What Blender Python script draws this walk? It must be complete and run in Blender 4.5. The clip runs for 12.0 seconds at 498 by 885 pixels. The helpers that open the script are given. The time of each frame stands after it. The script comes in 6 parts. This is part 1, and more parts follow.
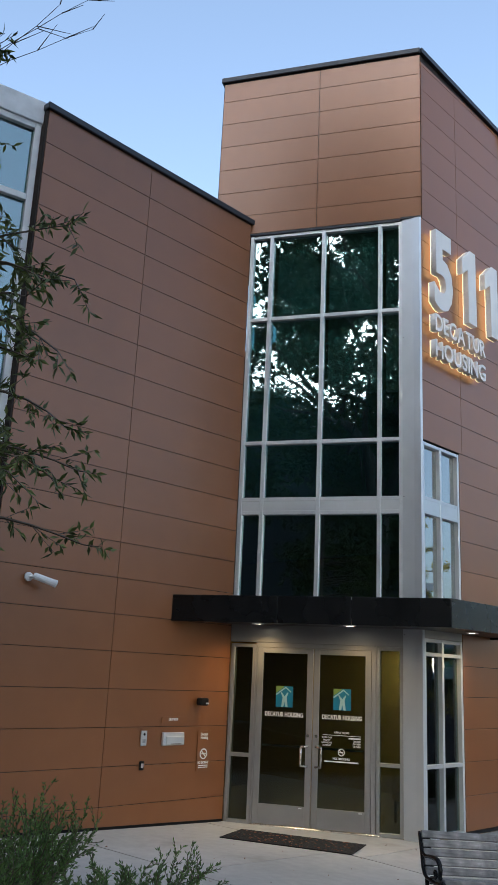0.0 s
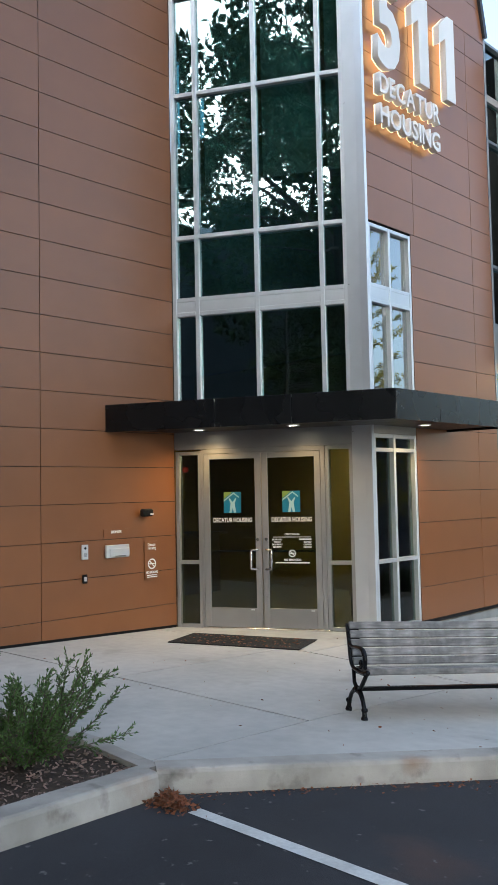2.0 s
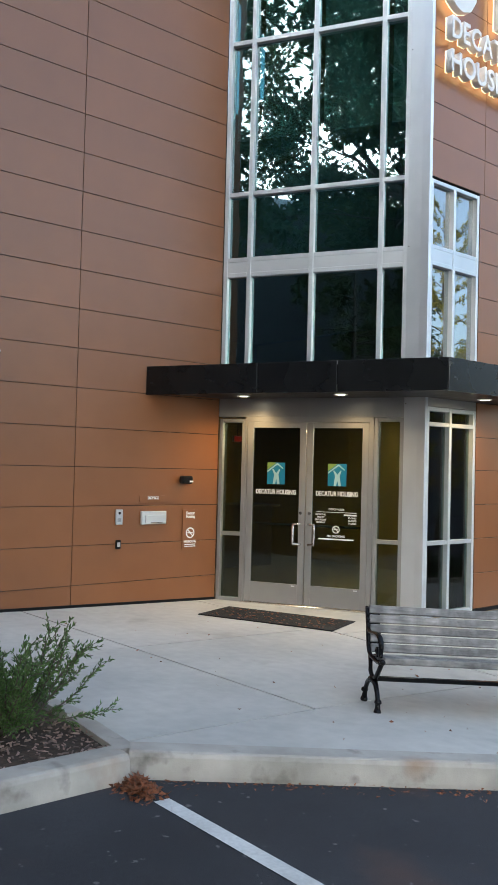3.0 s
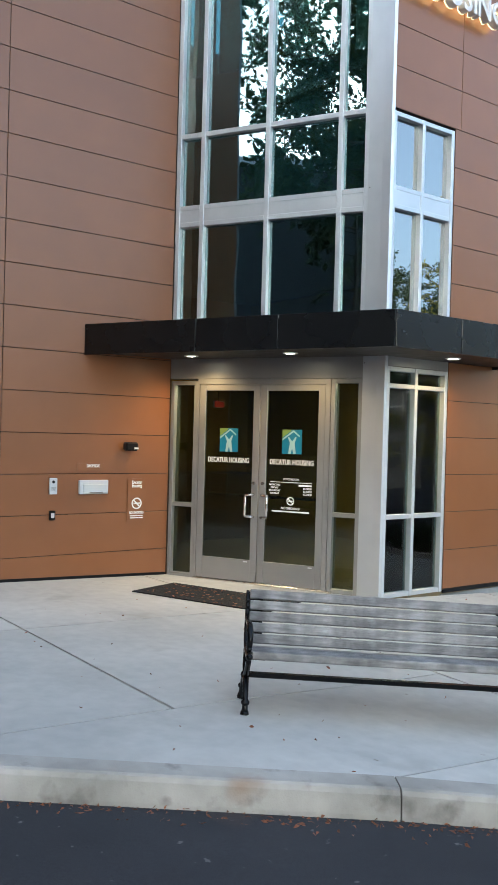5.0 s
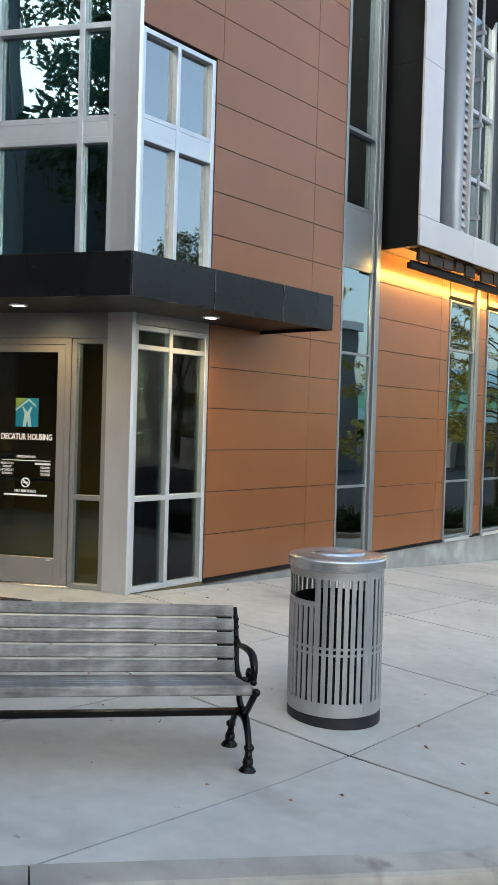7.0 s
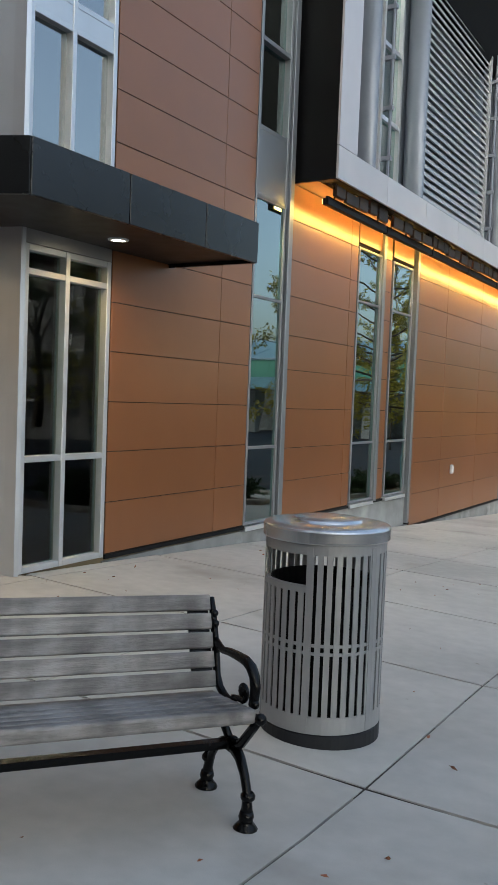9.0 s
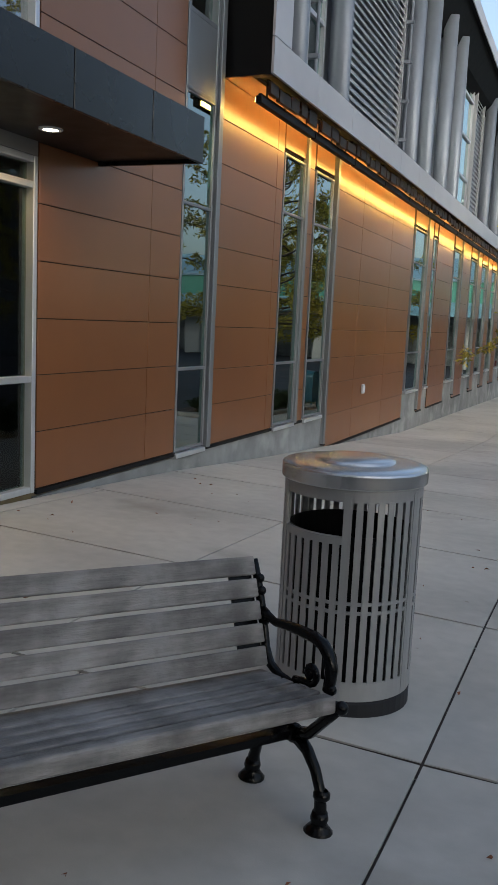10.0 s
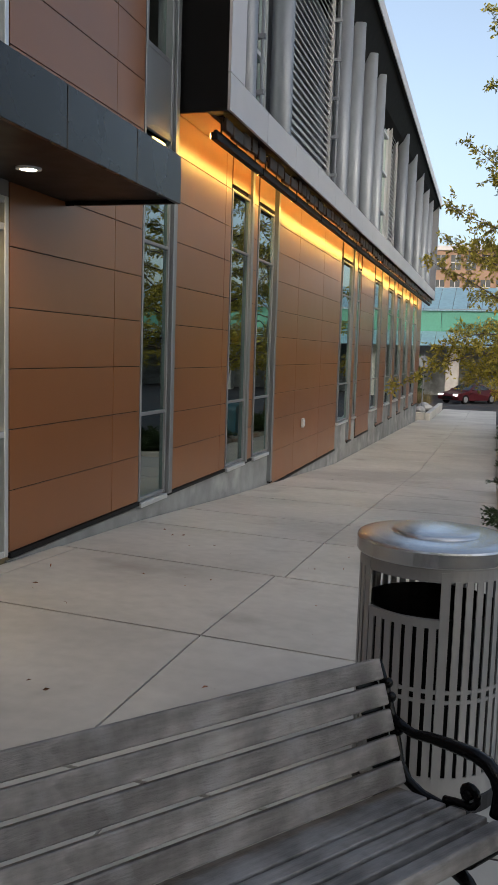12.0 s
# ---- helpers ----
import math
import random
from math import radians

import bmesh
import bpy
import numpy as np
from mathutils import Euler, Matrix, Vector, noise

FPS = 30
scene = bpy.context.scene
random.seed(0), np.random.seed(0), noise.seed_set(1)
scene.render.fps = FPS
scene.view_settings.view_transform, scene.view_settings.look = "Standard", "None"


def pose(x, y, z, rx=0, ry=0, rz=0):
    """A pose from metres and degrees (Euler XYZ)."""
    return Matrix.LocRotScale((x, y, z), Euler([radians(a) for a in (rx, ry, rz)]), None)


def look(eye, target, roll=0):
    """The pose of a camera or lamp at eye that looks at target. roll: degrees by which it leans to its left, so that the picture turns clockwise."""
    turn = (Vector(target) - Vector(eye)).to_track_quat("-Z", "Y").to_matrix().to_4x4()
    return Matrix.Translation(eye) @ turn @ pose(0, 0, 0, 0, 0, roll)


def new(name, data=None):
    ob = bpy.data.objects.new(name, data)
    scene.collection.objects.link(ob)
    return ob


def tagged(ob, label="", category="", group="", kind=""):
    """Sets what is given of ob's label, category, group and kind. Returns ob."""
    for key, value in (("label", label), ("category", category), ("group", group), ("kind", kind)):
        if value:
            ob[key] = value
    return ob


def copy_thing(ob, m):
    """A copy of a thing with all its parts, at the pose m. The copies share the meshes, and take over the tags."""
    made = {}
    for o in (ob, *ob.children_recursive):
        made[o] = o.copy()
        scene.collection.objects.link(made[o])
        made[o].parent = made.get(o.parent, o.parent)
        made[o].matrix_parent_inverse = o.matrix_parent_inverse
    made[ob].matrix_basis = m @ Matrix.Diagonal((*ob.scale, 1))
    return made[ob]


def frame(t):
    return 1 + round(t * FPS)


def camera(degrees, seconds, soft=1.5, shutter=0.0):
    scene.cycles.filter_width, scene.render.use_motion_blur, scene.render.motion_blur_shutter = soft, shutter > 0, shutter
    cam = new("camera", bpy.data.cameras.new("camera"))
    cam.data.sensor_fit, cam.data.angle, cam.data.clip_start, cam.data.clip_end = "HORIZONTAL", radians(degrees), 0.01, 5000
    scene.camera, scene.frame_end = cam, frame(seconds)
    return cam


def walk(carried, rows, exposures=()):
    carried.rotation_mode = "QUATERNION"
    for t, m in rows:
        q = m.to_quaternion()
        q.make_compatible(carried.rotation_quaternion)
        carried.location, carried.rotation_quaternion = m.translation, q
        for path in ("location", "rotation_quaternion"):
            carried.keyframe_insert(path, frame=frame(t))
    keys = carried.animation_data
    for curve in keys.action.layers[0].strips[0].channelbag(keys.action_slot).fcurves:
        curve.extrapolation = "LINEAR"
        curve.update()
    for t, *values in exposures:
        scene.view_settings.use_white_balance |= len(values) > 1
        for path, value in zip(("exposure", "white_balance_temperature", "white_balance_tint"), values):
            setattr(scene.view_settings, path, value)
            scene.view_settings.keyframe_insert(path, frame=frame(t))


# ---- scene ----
cam = camera(32.7, 12.0)
METRES, EYE, TILT, LEAN, TURN = 8.4, 2.005, 0.0, 0.0, 44.4
ROWS = [
    (0.0, 0.0, 0.0, 0.0, -0.69, 15.18, -2.55),
    (0.5, 0.0089, 0.0191, -0.0051, -4.54, 7.93, -2.31),
    (1.0, 0.0306, 0.0578, -0.0148, -8.15, 2.52, -1.49),
    (1.5, 0.0553, 0.0789, -0.0172, -5.22, 3.51, 0.34),
    (2.0, 0.0947, 0.1103, -0.0198, -0.59, 3.32, 1.16),
    (2.5, 0.1231, 0.1468, -0.0262, 2.77, 2.55, -0.3),
    (4.5, 0.2692, 0.2627, -0.0276, 8.34, -0.11, -1.87),
    (5.0, 0.3018, 0.2983, -0.0279, 8.82, -0.55, -1.57),
    (5.5, 0.3227, 0.3358, -0.0296, 9.67, -0.58, -1.25),
    (6.0, 0.346, 0.3716, -0.0343, 9.96, -0.36, -1.46),
    (6.5, 0.3712, 0.4142, -0.0333, 5.57, -0.9, -1.42),
    (7.0, 0.3845, 0.4615, -0.0431, -3.38, -1.25, -1.67),
    (9.0, 0.333, 0.6249, -0.0689, -13.25, -2.96, -2.19),
    (9.5, 0.3054, 0.6753, -0.0649, -17.12, -5.68, -2.99),
    (10.0, 0.2831, 0.7155, -0.0697, -21.57, -8.23, -2.71),
    (10.5, 0.2647, 0.7415, -0.0663, -23.94, -8.05, -2.19),
    (11.0, 0.2512, 0.7735, -0.0623, -26.9, -7.92, -1.69),
    (11.5, 0.2418, 0.7892, -0.0613, -29.88, -7.88, -2.07),
    (12.0, 0.2274, 0.7852, -0.0555, -28.16, -6.16, -1.8),
]
EXPOSURES = [(0.0, 1.11, 5530, 5), (1.0, 1.40, 5550, 5), (2.0, 1.71, 5670, 4), (5.0, 2.03, 5550, 2), (6.0, 1.99, 5290, 1), (7.0, 1.80, 5810, 2), (9.0, 1.18, 5890, 4), (9.5, 1.41, 5730, 4), (10.0, 0.62, 5860, 6), (11.0, 0.62, 5950, 6), (12.0, 0.62, 6290, 8)]
walk(cam, [(t, pose(0, 0, EYE, TILT, LEAN, TURN) @ pose(METRES * x, METRES * y, METRES * z, 90 + pitch, roll, yaw)) for t, x, y, z, yaw, pitch, roll in ROWS], EXPOSURES)

# ---- world and light ----
world = bpy.data.worlds.new("world")
scene.world = world
world.use_nodes = True
wn = world.node_tree.nodes
sky = wn.new("ShaderNodeTexSky")
sky.sky_type = "NISHITA"
sky.sun_disc = False
sky.sun_elevation = radians(22.0)
sky.sun_rotation = radians(148.0)
sky.altitude = 300
sky.air_density = 1.0
sky.dust_density = 5.0
sky.ozone_density = 1.0
wn["Background"].inputs["Strength"].default_value = 0.15
# a thin high haze pales the whole sky
haze = wn.new("ShaderNodeHueSaturation")
haze.inputs["Saturation"].default_value = 0.74
haze.inputs["Value"].default_value = 1.12
world.node_tree.links.new(sky.outputs[0], haze.inputs["Color"])
world.node_tree.links.new(haze.outputs[0], wn["Background"].inputs["Color"])

sun = new("sun", bpy.data.lights.new("sun", "SUN"))
sun.data.energy = 0.15
sun.data.angle = radians(80)
sun.data.color = (1.0, 0.90, 0.80)
sun.matrix_world = look((4.5, -6.5, 11), (0, 0, 0))


# ---- materials ----
def mat(name, base, rough=0.5, metal=0.0, var=0.12, scale=6.0, stain=0.0, stain_scale=0.6, bump=0.0, bump_scale=60.0,
        rand=0.0, stretch=(1, 1, 1), spec=0.5, emit=None, emit_strength=0.0, coat=0.0, rough_var=0.08):
    m = bpy.data.materials.new(name)
    m.use_nodes = True
    nt = m.node_tree
    n, l = nt.nodes, nt.links
    b = n["Principled BSDF"]
    b.inputs["Roughness"].default_value = rough
    b.inputs["Metallic"].default_value = metal
    b.inputs["Specular IOR Level"].default_value = spec
    b.inputs["Coat Weight"].default_value = coat
    tc = n.new("ShaderNodeTexCoord")
    mp = n.new("ShaderNodeMapping")
    mp.inputs["Scale"].default_value = stretch
    l.new(tc.outputs["Object"], mp.inputs["Vector"])
    fine = n.new("ShaderNodeTexNoise")
    fine.inputs["Scale"].default_value = scale
    fine.inputs["Detail"].default_value = 6
    l.new(mp.outputs[0], fine.inputs["Vector"])
    ramp = n.new("ShaderNodeMapRange")
    ramp.inputs["From Min"].default_value, ramp.inputs["From Max"].default_value = 0.25, 0.75
    ramp.inputs["To Min"].default_value, ramp.inputs["To Max"].default_value = 1 - var, 1 + var
    l.new(fine.outputs["Fac"], ramp.inputs["Value"])
    value = ramp.outputs[0]
    if stain:
        big = n.new("ShaderNodeTexNoise")
        big.inputs["Scale"].default_value = stain_scale
        big.inputs["Detail"].default_value = 5
        l.new(tc.outputs["Object"], big.inputs["Vector"])
        r2 = n.new("ShaderNodeMapRange")
        r2.inputs["From Min"].default_value, r2.inputs["From Max"].default_value = 0.35, 0.65
        r2.inputs["To Min"].default_value, r2.inputs["To Max"].default_value = 1 - stain, 1 + stain * 0.6
        l.new(big.outputs["Fac"], r2.inputs["Value"])
        mu = n.new("ShaderNodeMath")
        mu.operation = "MULTIPLY"
        l.new(value, mu.inputs[0])
        l.new(r2.outputs[0], mu.inputs[1])
        value = mu.outputs[0]
    if rand:
        oi = n.new("ShaderNodeObjectInfo")
        r3 = n.new("ShaderNodeMapRange")
        r3.inputs["To Min"].default_value, r3.inputs["To Max"].default_value = 1 - rand, 1 + rand
        l.new(oi.outputs["Random"], r3.inputs["Value"])
        mu2 = n.new("ShaderNodeMath")
        mu2.operation = "MULTIPLY"
        l.new(value, mu2.inputs[0])
        l.new(r3.outputs[0], mu2.inputs[1])
        value = mu2.outputs[0]
    mix = n.new("ShaderNodeMix")
    mix.data_type = "RGBA"
    mix.blend_type = "MULTIPLY"
    mix.inputs["Factor"].default_value = 1.0
    mix.inputs["A"].default_value = (*base, 1)
    l.new(value, mix.inputs["B"])
    l.new(mix.outputs["Result"], b.inputs["Base Color"])
    rr = n.new("ShaderNodeMapRange")
    rr.inputs["To Min"].default_value, rr.inputs["To Max"].default_value = max(0.02, rough - rough_var), min(1, rough + rough_var)
    l.new(fine.outputs["Fac"], rr.inputs["Value"])
    l.new(rr.outputs[0], b.inputs["Roughness"])
    if bump:
        bn = n.new("ShaderNodeTexNoise")
        bn.inputs["Scale"].default_value = bump_scale
        bn.inputs["Detail"].default_value = 4
        l.new(mp.outputs[0], bn.inputs["Vector"])
        bp = n.new("ShaderNodeBump")
        bp.inputs["Strength"].default_value = bump
        bp.inputs["Distance"].default_value = 0.01
        l.new(bn.outputs["Fac"], bp.inputs["Height"])
        l.new(bp.outputs[0], b.inputs["Normal"])
    if emit:
        b.inputs["Emission Color"].default_value = (*emit, 1)
        b.inputs["Emission Strength"].default_value = emit_strength
    return m


def stained(m, color, scale, lo, hi, seed=0.0):
    """Adds blotches of another colour to a material."""
    n, l = m.node_tree.nodes, m.node_tree.links
    b = n["Principled BSDF"]
    old = b.inputs["Base Color"].links[0].from_socket
    tc = n.new("ShaderNodeTexCoord")
    mp = n.new("ShaderNodeMapping")
    mp.inputs["Location"].default_value = (seed, seed * 2, 0)
    l.new(tc.outputs["Object"], mp.inputs["Vector"])
    t = n.new("ShaderNodeTexNoise")
    t.inputs["Scale"].default_value = scale
    t.inputs["Detail"].default_value = 7
    l.new(mp.outputs[0], t.inputs["Vector"])
    r = n.new("ShaderNodeMapRange")
    r.inputs["From Min"].default_value, r.inputs["From Max"].default_value = lo, hi
    r.inputs["To Max"].default_value = 0.85
    l.new(t.outputs["Fac"], r.inputs["Value"])
    mx = n.new("ShaderNodeMix")
    mx.data_type = "RGBA"
    l.new(r.outputs[0], mx.inputs["Factor"])
    l.new(old, mx.inputs["A"])
    mx.inputs["B"].default_value = (*color, 1)
    l.new(mx.outputs["Result"], b.inputs["Base Color"])


def glass_mat(name, tint, gloss, ior=1.5, coating=(0.86, 0.95, 0.98)):
    m = bpy.data.materials.new(name)
    m.use_nodes = True
    n, l = m.node_tree.nodes, m.node_tree.links
    n.remove(n["Principled BSDF"])
    tr = n.new("ShaderNodeBsdfTransparent")
    tr.inputs["Color"].default_value = (*tint, 1)
    gl = n.new("ShaderNodeBsdfGlossy")
    gl.inputs["Roughness"].default_value = 0.01
    gl.inputs["Color"].default_value = (*coating, 1)
    tc = n.new("ShaderNodeTexCoord")
    ns = n.new("ShaderNodeTexNoise")
    ns.inputs["Scale"].default_value = 1.1
    ns.inputs["Detail"].default_value = 1
    l.new(tc.outputs["Object"], ns.inputs["Vector"])
    bp = n.new("ShaderNodeBump")
    bp.inputs["Strength"].default_value = 0.06
    bp.inputs["Distance"].default_value = 0.05
    l.new(ns.outputs["Fac"], bp.inputs["Height"])
    l.new(bp.outputs[0], gl.inputs["Normal"])
    fr = n.new("ShaderNodeFresnel")
    fr.inputs["IOR"].default_value = ior
    ad = n.new("ShaderNodeMath")
    ad.operation = "ADD"
    ad.use_clamp = True
    ad.inputs[1].default_value = gloss
    l.new(fr.outputs[0], ad.inputs[0])
    mx = n.new("ShaderNodeMixShader")
    l.new(ad.outputs[0], mx.inputs[0])
    l.new(tr.outputs[0], mx.inputs[1])
    l.new(gl.outputs[0], mx.inputs[2])
    l.new(mx.outputs[0], n["Material Output"].inputs["Surface"])
    return m


def leaf_mat(name, base, var=0.35):
    m = bpy.data.materials.new(name)
    m.use_nodes = True
    n, l = m.node_tree.nodes, m.node_tree.links
    b = n["Principled BSDF"]
    b.inputs["Roughness"].default_value = 0.55
    ge = n.new("ShaderNodeNewGeometry")
    cr = n.new("ShaderNodeValToRGB")
    lo, hi = [c * (1 - var) for c in base], [min(1, c * (1 + var)) for c in base]
    cr.color_ramp.elements[0].color = (*lo, 1)
    cr.color_ramp.elements[1].color = (hi[0] * 1.15, hi[1], hi[2], 1)
    l.new(ge.outputs["Random Per Island"], cr.inputs["Fac"])
    l.new(cr.outputs[0], b.inputs["Base Color"])
    tl = n.new("ShaderNodeBsdfTranslucent")
    l.new(cr.outputs[0], tl.inputs["Color"])
    mx = n.new("ShaderNodeMixShader")
    mx.inputs[0].default_value = 0.3
    l.new(b.outputs[0], mx.inputs[1])
    l.new(tl.outputs[0], mx.inputs[2])
    l.new(mx.outputs[0], n["Material Output"].inputs["Surface"])
    return m


M_PANEL = mat("brown_panel", (0.240, 0.092, 0.030), 0.30, 0.10, 0.05, 3.0, 0.08, 0.5, rand=0.04, spec=0.8, rough_var=0.04)
M_JOINT = mat("joint_shadow_gap", (0.025, 0.016, 0.012), 0.8)
M_BACK = mat("backing_wall", (0.30, 0.28, 0.26), 0.8)
M_ALU = mat("silver_aluminium", (0.64, 0.66, 0.68), 0.40, 0.65, 0.04, 4.0, 0.05, 0.8)
M_ALU_D = mat("door_aluminium", (0.36, 0.355, 0.345), 0.42, 0.7, 0.05, 4.0)
M_ALU_G = mat("grey_window_metal", (0.27, 0.285, 0.30), 0.42, 0.6, 0.05, 4.0)
M_STEEL = mat("polished_steel", (0.72, 0.71, 0.69), 0.22, 1.0, 0.03)
M_DARK = mat("charcoal_metal", (0.0065, 0.0068, 0.0075), 0.27, 0.0, 0.10, 2.0, 0.12, 0.6, spec=0.5)
M_BOX = mat("black_box_cladding", (0.0045, 0.0042, 0.0045), 0.42, 0.0, 0.10, 2.0, 0.12, 0.6, spec=0.22)
M_COPING = mat("dark_coping", (0.03, 0.033, 0.04), 0.45, 0.3)
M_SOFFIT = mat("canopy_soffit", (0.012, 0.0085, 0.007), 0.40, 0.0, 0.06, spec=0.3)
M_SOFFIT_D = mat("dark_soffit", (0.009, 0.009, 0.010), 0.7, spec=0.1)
M_FASCIA = mat("pale_fascia_panel", (0.56, 0.53, 0.53), 0.40, 0.25, 0.04, 3.0, 0.06, 0.7, rand=0.03)
M_FIN = mat("grey_fin", (0.23, 0.25, 0.28), 0.42, 0.35, 0.05)
M_LOUVER = mat("grey_louver", (0.46, 0.47, 0.48), 0.45, 0.4, 0.05)
M_GREY = mat("grey_metal_panel", (0.24, 0.25, 0.27), 0.45, 0.4, 0.06)
M_CONC = mat("pavement_concrete", (0.468, 0.455, 0.420), 0.85, 0, 0.08, 9.0, 0.16, 0.55, 0.12, 160, rand=0.04, spec=0.3)
M_KERB = mat("kerb_concrete", (0.36, 0.335, 0.30), 0.85, 0, 0.12, 7.0, 0.22, 1.6, 0.2, 110, rand=0.05, spec=0.3)
M_PLINTH = mat("plinth_concrete", (0.27, 0.275, 0.27), 0.8, 0, 0.14, 5.0, 0.3, 0.9, 0.2, 90, spec=0.3)
M_ASPHALT = mat("asphalt", (0.034, 0.035, 0.04), 0.85, 0, 0.3, 90.0, 0.28, 0.7, 0.5, 180, spec=0.35)
M_PAINT = mat("white_road_paint", (0.62, 0.62, 0.60), 0.7, 0, 0.12, 40.0, 0.2, 3.0, 0.2, 150)
M_WOOD = mat("weathered_grey_slat", (0.205, 0.192, 0.183), 0.58, 0, 0.38, 6.0, 0.46, 6.5, 0.35, 30, rand=0.18, stretch=(1.1, 7, 7), spec=0.4)
M_IRON = mat("black_cast_iron", (0.0025, 0.0027, 0.0032), 0.24, 0.0, 0.2, 30, bump=0.08, bump_scale=60, spec=0.2)
M_BIN = mat("silver_powder_coat", (0.335, 0.34, 0.345), 0.42, 0.45, 0.05, 8.0, 0.08, 3.0, 0.05, 250)
M_BINLID = mat("brushed_lid", (0.58, 0.59, 0.60), 0.25, 0.85, 0.03, 6.0, 0.04, 5.0, rough_var=0.03)
M_CONDUIT = mat("rusty_conduit", (0.035, 0.020, 0.011), 0.55, 0.1, 0.45, 9.0, 0.4, 3.0)
M_BLACK = mat("matte_black", (0.006, 0.006, 0.0065), 0.5, spec=0.2)
M_RUBBER = mat("dark_base_band", (0.014, 0.015, 0.018), 0.5, spec=0.3)
M_MAT = mat("mat_fibre", (0.008, 0.007, 0.0065), 0.95, 0, 0.4, 60, bump=0.6, bump_scale=200)
M_WHITE = mat("white_paint", (0.75, 0.76, 0.77), 0.45)
M_LETTER = mat("white_letter_face", (0.74, 0.73, 0.71), 0.42, 0, 0.03)
M_VINYL = mat("white_vinyl", (0.82, 0.82, 0.80), 0.5, emit=None)
M_TEAL = mat("teal_vinyl", (0.012, 0.15, 0.26), 0.4)
M_PALETEAL = mat("pale_teal_vinyl", (0.30, 0.46, 0.50), 0.5)
M_LIME = mat("lime_vinyl", (0.16, 0.25, 0.05), 0.4)
M_LIGHT = mat("lamp_warm", (0.9, 0.8, 0.6), 0.5, emit=(1.0, 0.82, 0.55), emit_strength=9.0)
M_AMBER = mat("lamp_amber", (0.9, 0.7, 0.4), 0.5, emit=(1.0, 0.57, 0.12), emit_strength=24.0)
M_HALO = mat("lamp_halo", (0.9, 0.8, 0.6), 0.5, emit=(1.0, 0.70, 0.34), emit_strength=0.9)
M_MULCH = mat("mulch_soil", (0.055, 0.036, 0.025), 0.95, 0, 0.5, 25, 0.3, 3, 0.8, 60)
M_SHADE = mat("roller_shade", (0.56, 0.63, 0.60), 0.8, 0, 0.03)
M_WARMWALL = mat("lobby_ochre_wall", (0.36, 0.24, 0.07), 0.7, 0, 0.06)
M_LOBBYFLOOR = mat("lobby_floor", (0.22, 0.17, 0.09), 0.35, 0, 0.1)
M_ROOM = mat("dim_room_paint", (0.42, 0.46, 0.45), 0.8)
# dimness of the unlit upper floor, put into the wall colour
M_DIM = mat("unlit_room_tone", (0.10, 0.135, 0.14), 0.8)
M_BARK = mat("bark", (0.10, 0.08, 0.06), 0.9, 0, 0.35, 8, bump=0.7, bump_scale=25, stretch=(1, 1, 0.3))
M_GLASS = glass_mat("storefront_glass", (0.42, 0.47, 0.40), 0.0)
M_GLASS_UP = glass_mat("upper_tinted_glass", (0.33, 0.52, 0.51), 0.20, coating=(0.82, 0.94, 0.97))
M_GLASS_SIDE = glass_mat("mirror_tinted_glass", (0.20, 0.30, 0.30), 0.30, coating=(0.92, 0.96, 0.96))
M_GLASS_W = glass_mat("green_window_glass", (0.14, 0.40, 0.34), 0.24, coating=(0.84, 0.95, 0.93))
M_LEAF_OAK = leaf_mat("oak_leaf", (0.055, 0.085, 0.024))
M_LEAF_WILLOW = leaf_mat("willow_leaf", (0.085, 0.12, 0.032), 0.5)
M_LEAF_TREE = leaf_mat("tree_leaf", (0.30, 0.285, 0.040), 0.45)
M_LEAF_SHRUB = leaf_mat("shrub_leaf", (0.085, 0.165, 0.042), 0.5)
M_LEAF_DARK = leaf_mat("juniper_leaf", (0.040, 0.072, 0.026))
M_LEAF_DRY = leaf_mat("dry_leaf", (0.20, 0.085, 0.04), 0.45)
M_CHIP = leaf_mat("bark_chip", (0.25, 0.195, 0.16), 0.65)

stained(M_KERB, (0.24, 0.13, 0.065), 1.3, 0.64, 0.78, 3.0)
stained(M_KERB, (0.13, 0.115, 0.10), 5.0, 0.58, 0.75, 7.0)
stained(M_ASPHALT, (0.095, 0.058, 0.045), 0.8, 0.54, 0.70, 1.0)
stained(M_ASPHALT, (0.15, 0.145, 0.14), 16.0, 0.67, 0.72, 5.0)
stained(M_CONC, (0.26, 0.235, 0.205), 1.1, 0.62, 0.80, 2.0)
stained(M_CONC, (0.17, 0.14, 0.11), 7.0, 0.735, 0.79, 9.0)
stained(M_PLINTH, (0.42, 0.42, 0.41), 1.6, 0.55, 0.70, 4.0)
stained(M_WOOD, (0.27, 0.264, 0.265), 7.0, 0.55, 0.75, 6.0)
stained(M_WOOD, (0.085, 0.078, 0.075), 9.0, 0.60, 0.74, 11.0)


# ---- building helpers ----
def box(bm, x0, x1, y0, y1, z0, z1, m=None):
    cs = [Vector((x, y, z)) for z in (z0, z1) for x, y in ((x0, y0), (x1, y0), (x1, y1), (x0, y1))]
    vs = [bm.verts.new(m @ c if m is not None else c) for c in cs]
    for f in ((3, 2, 1, 0), (4, 5, 6, 7), (0, 1, 5, 4), (1, 2, 6, 5), (2, 3, 7, 6), (3, 0, 4, 7)):
        bm.faces.new([vs[i] for i in f])
    return vs


def bevel(bm, w, seg=1):
    bmesh.ops.bevel(bm, geom=list(bm.edges), offset=w, segments=seg, affect="EDGES", profile=0.5)
    return bm


def boxes(*rows, m=None, b=0.0):
    bm = bmesh.new()
    for r in rows:
        box(bm, *r, m=m)
    if b:
        bevel(bm, b)
    return bm


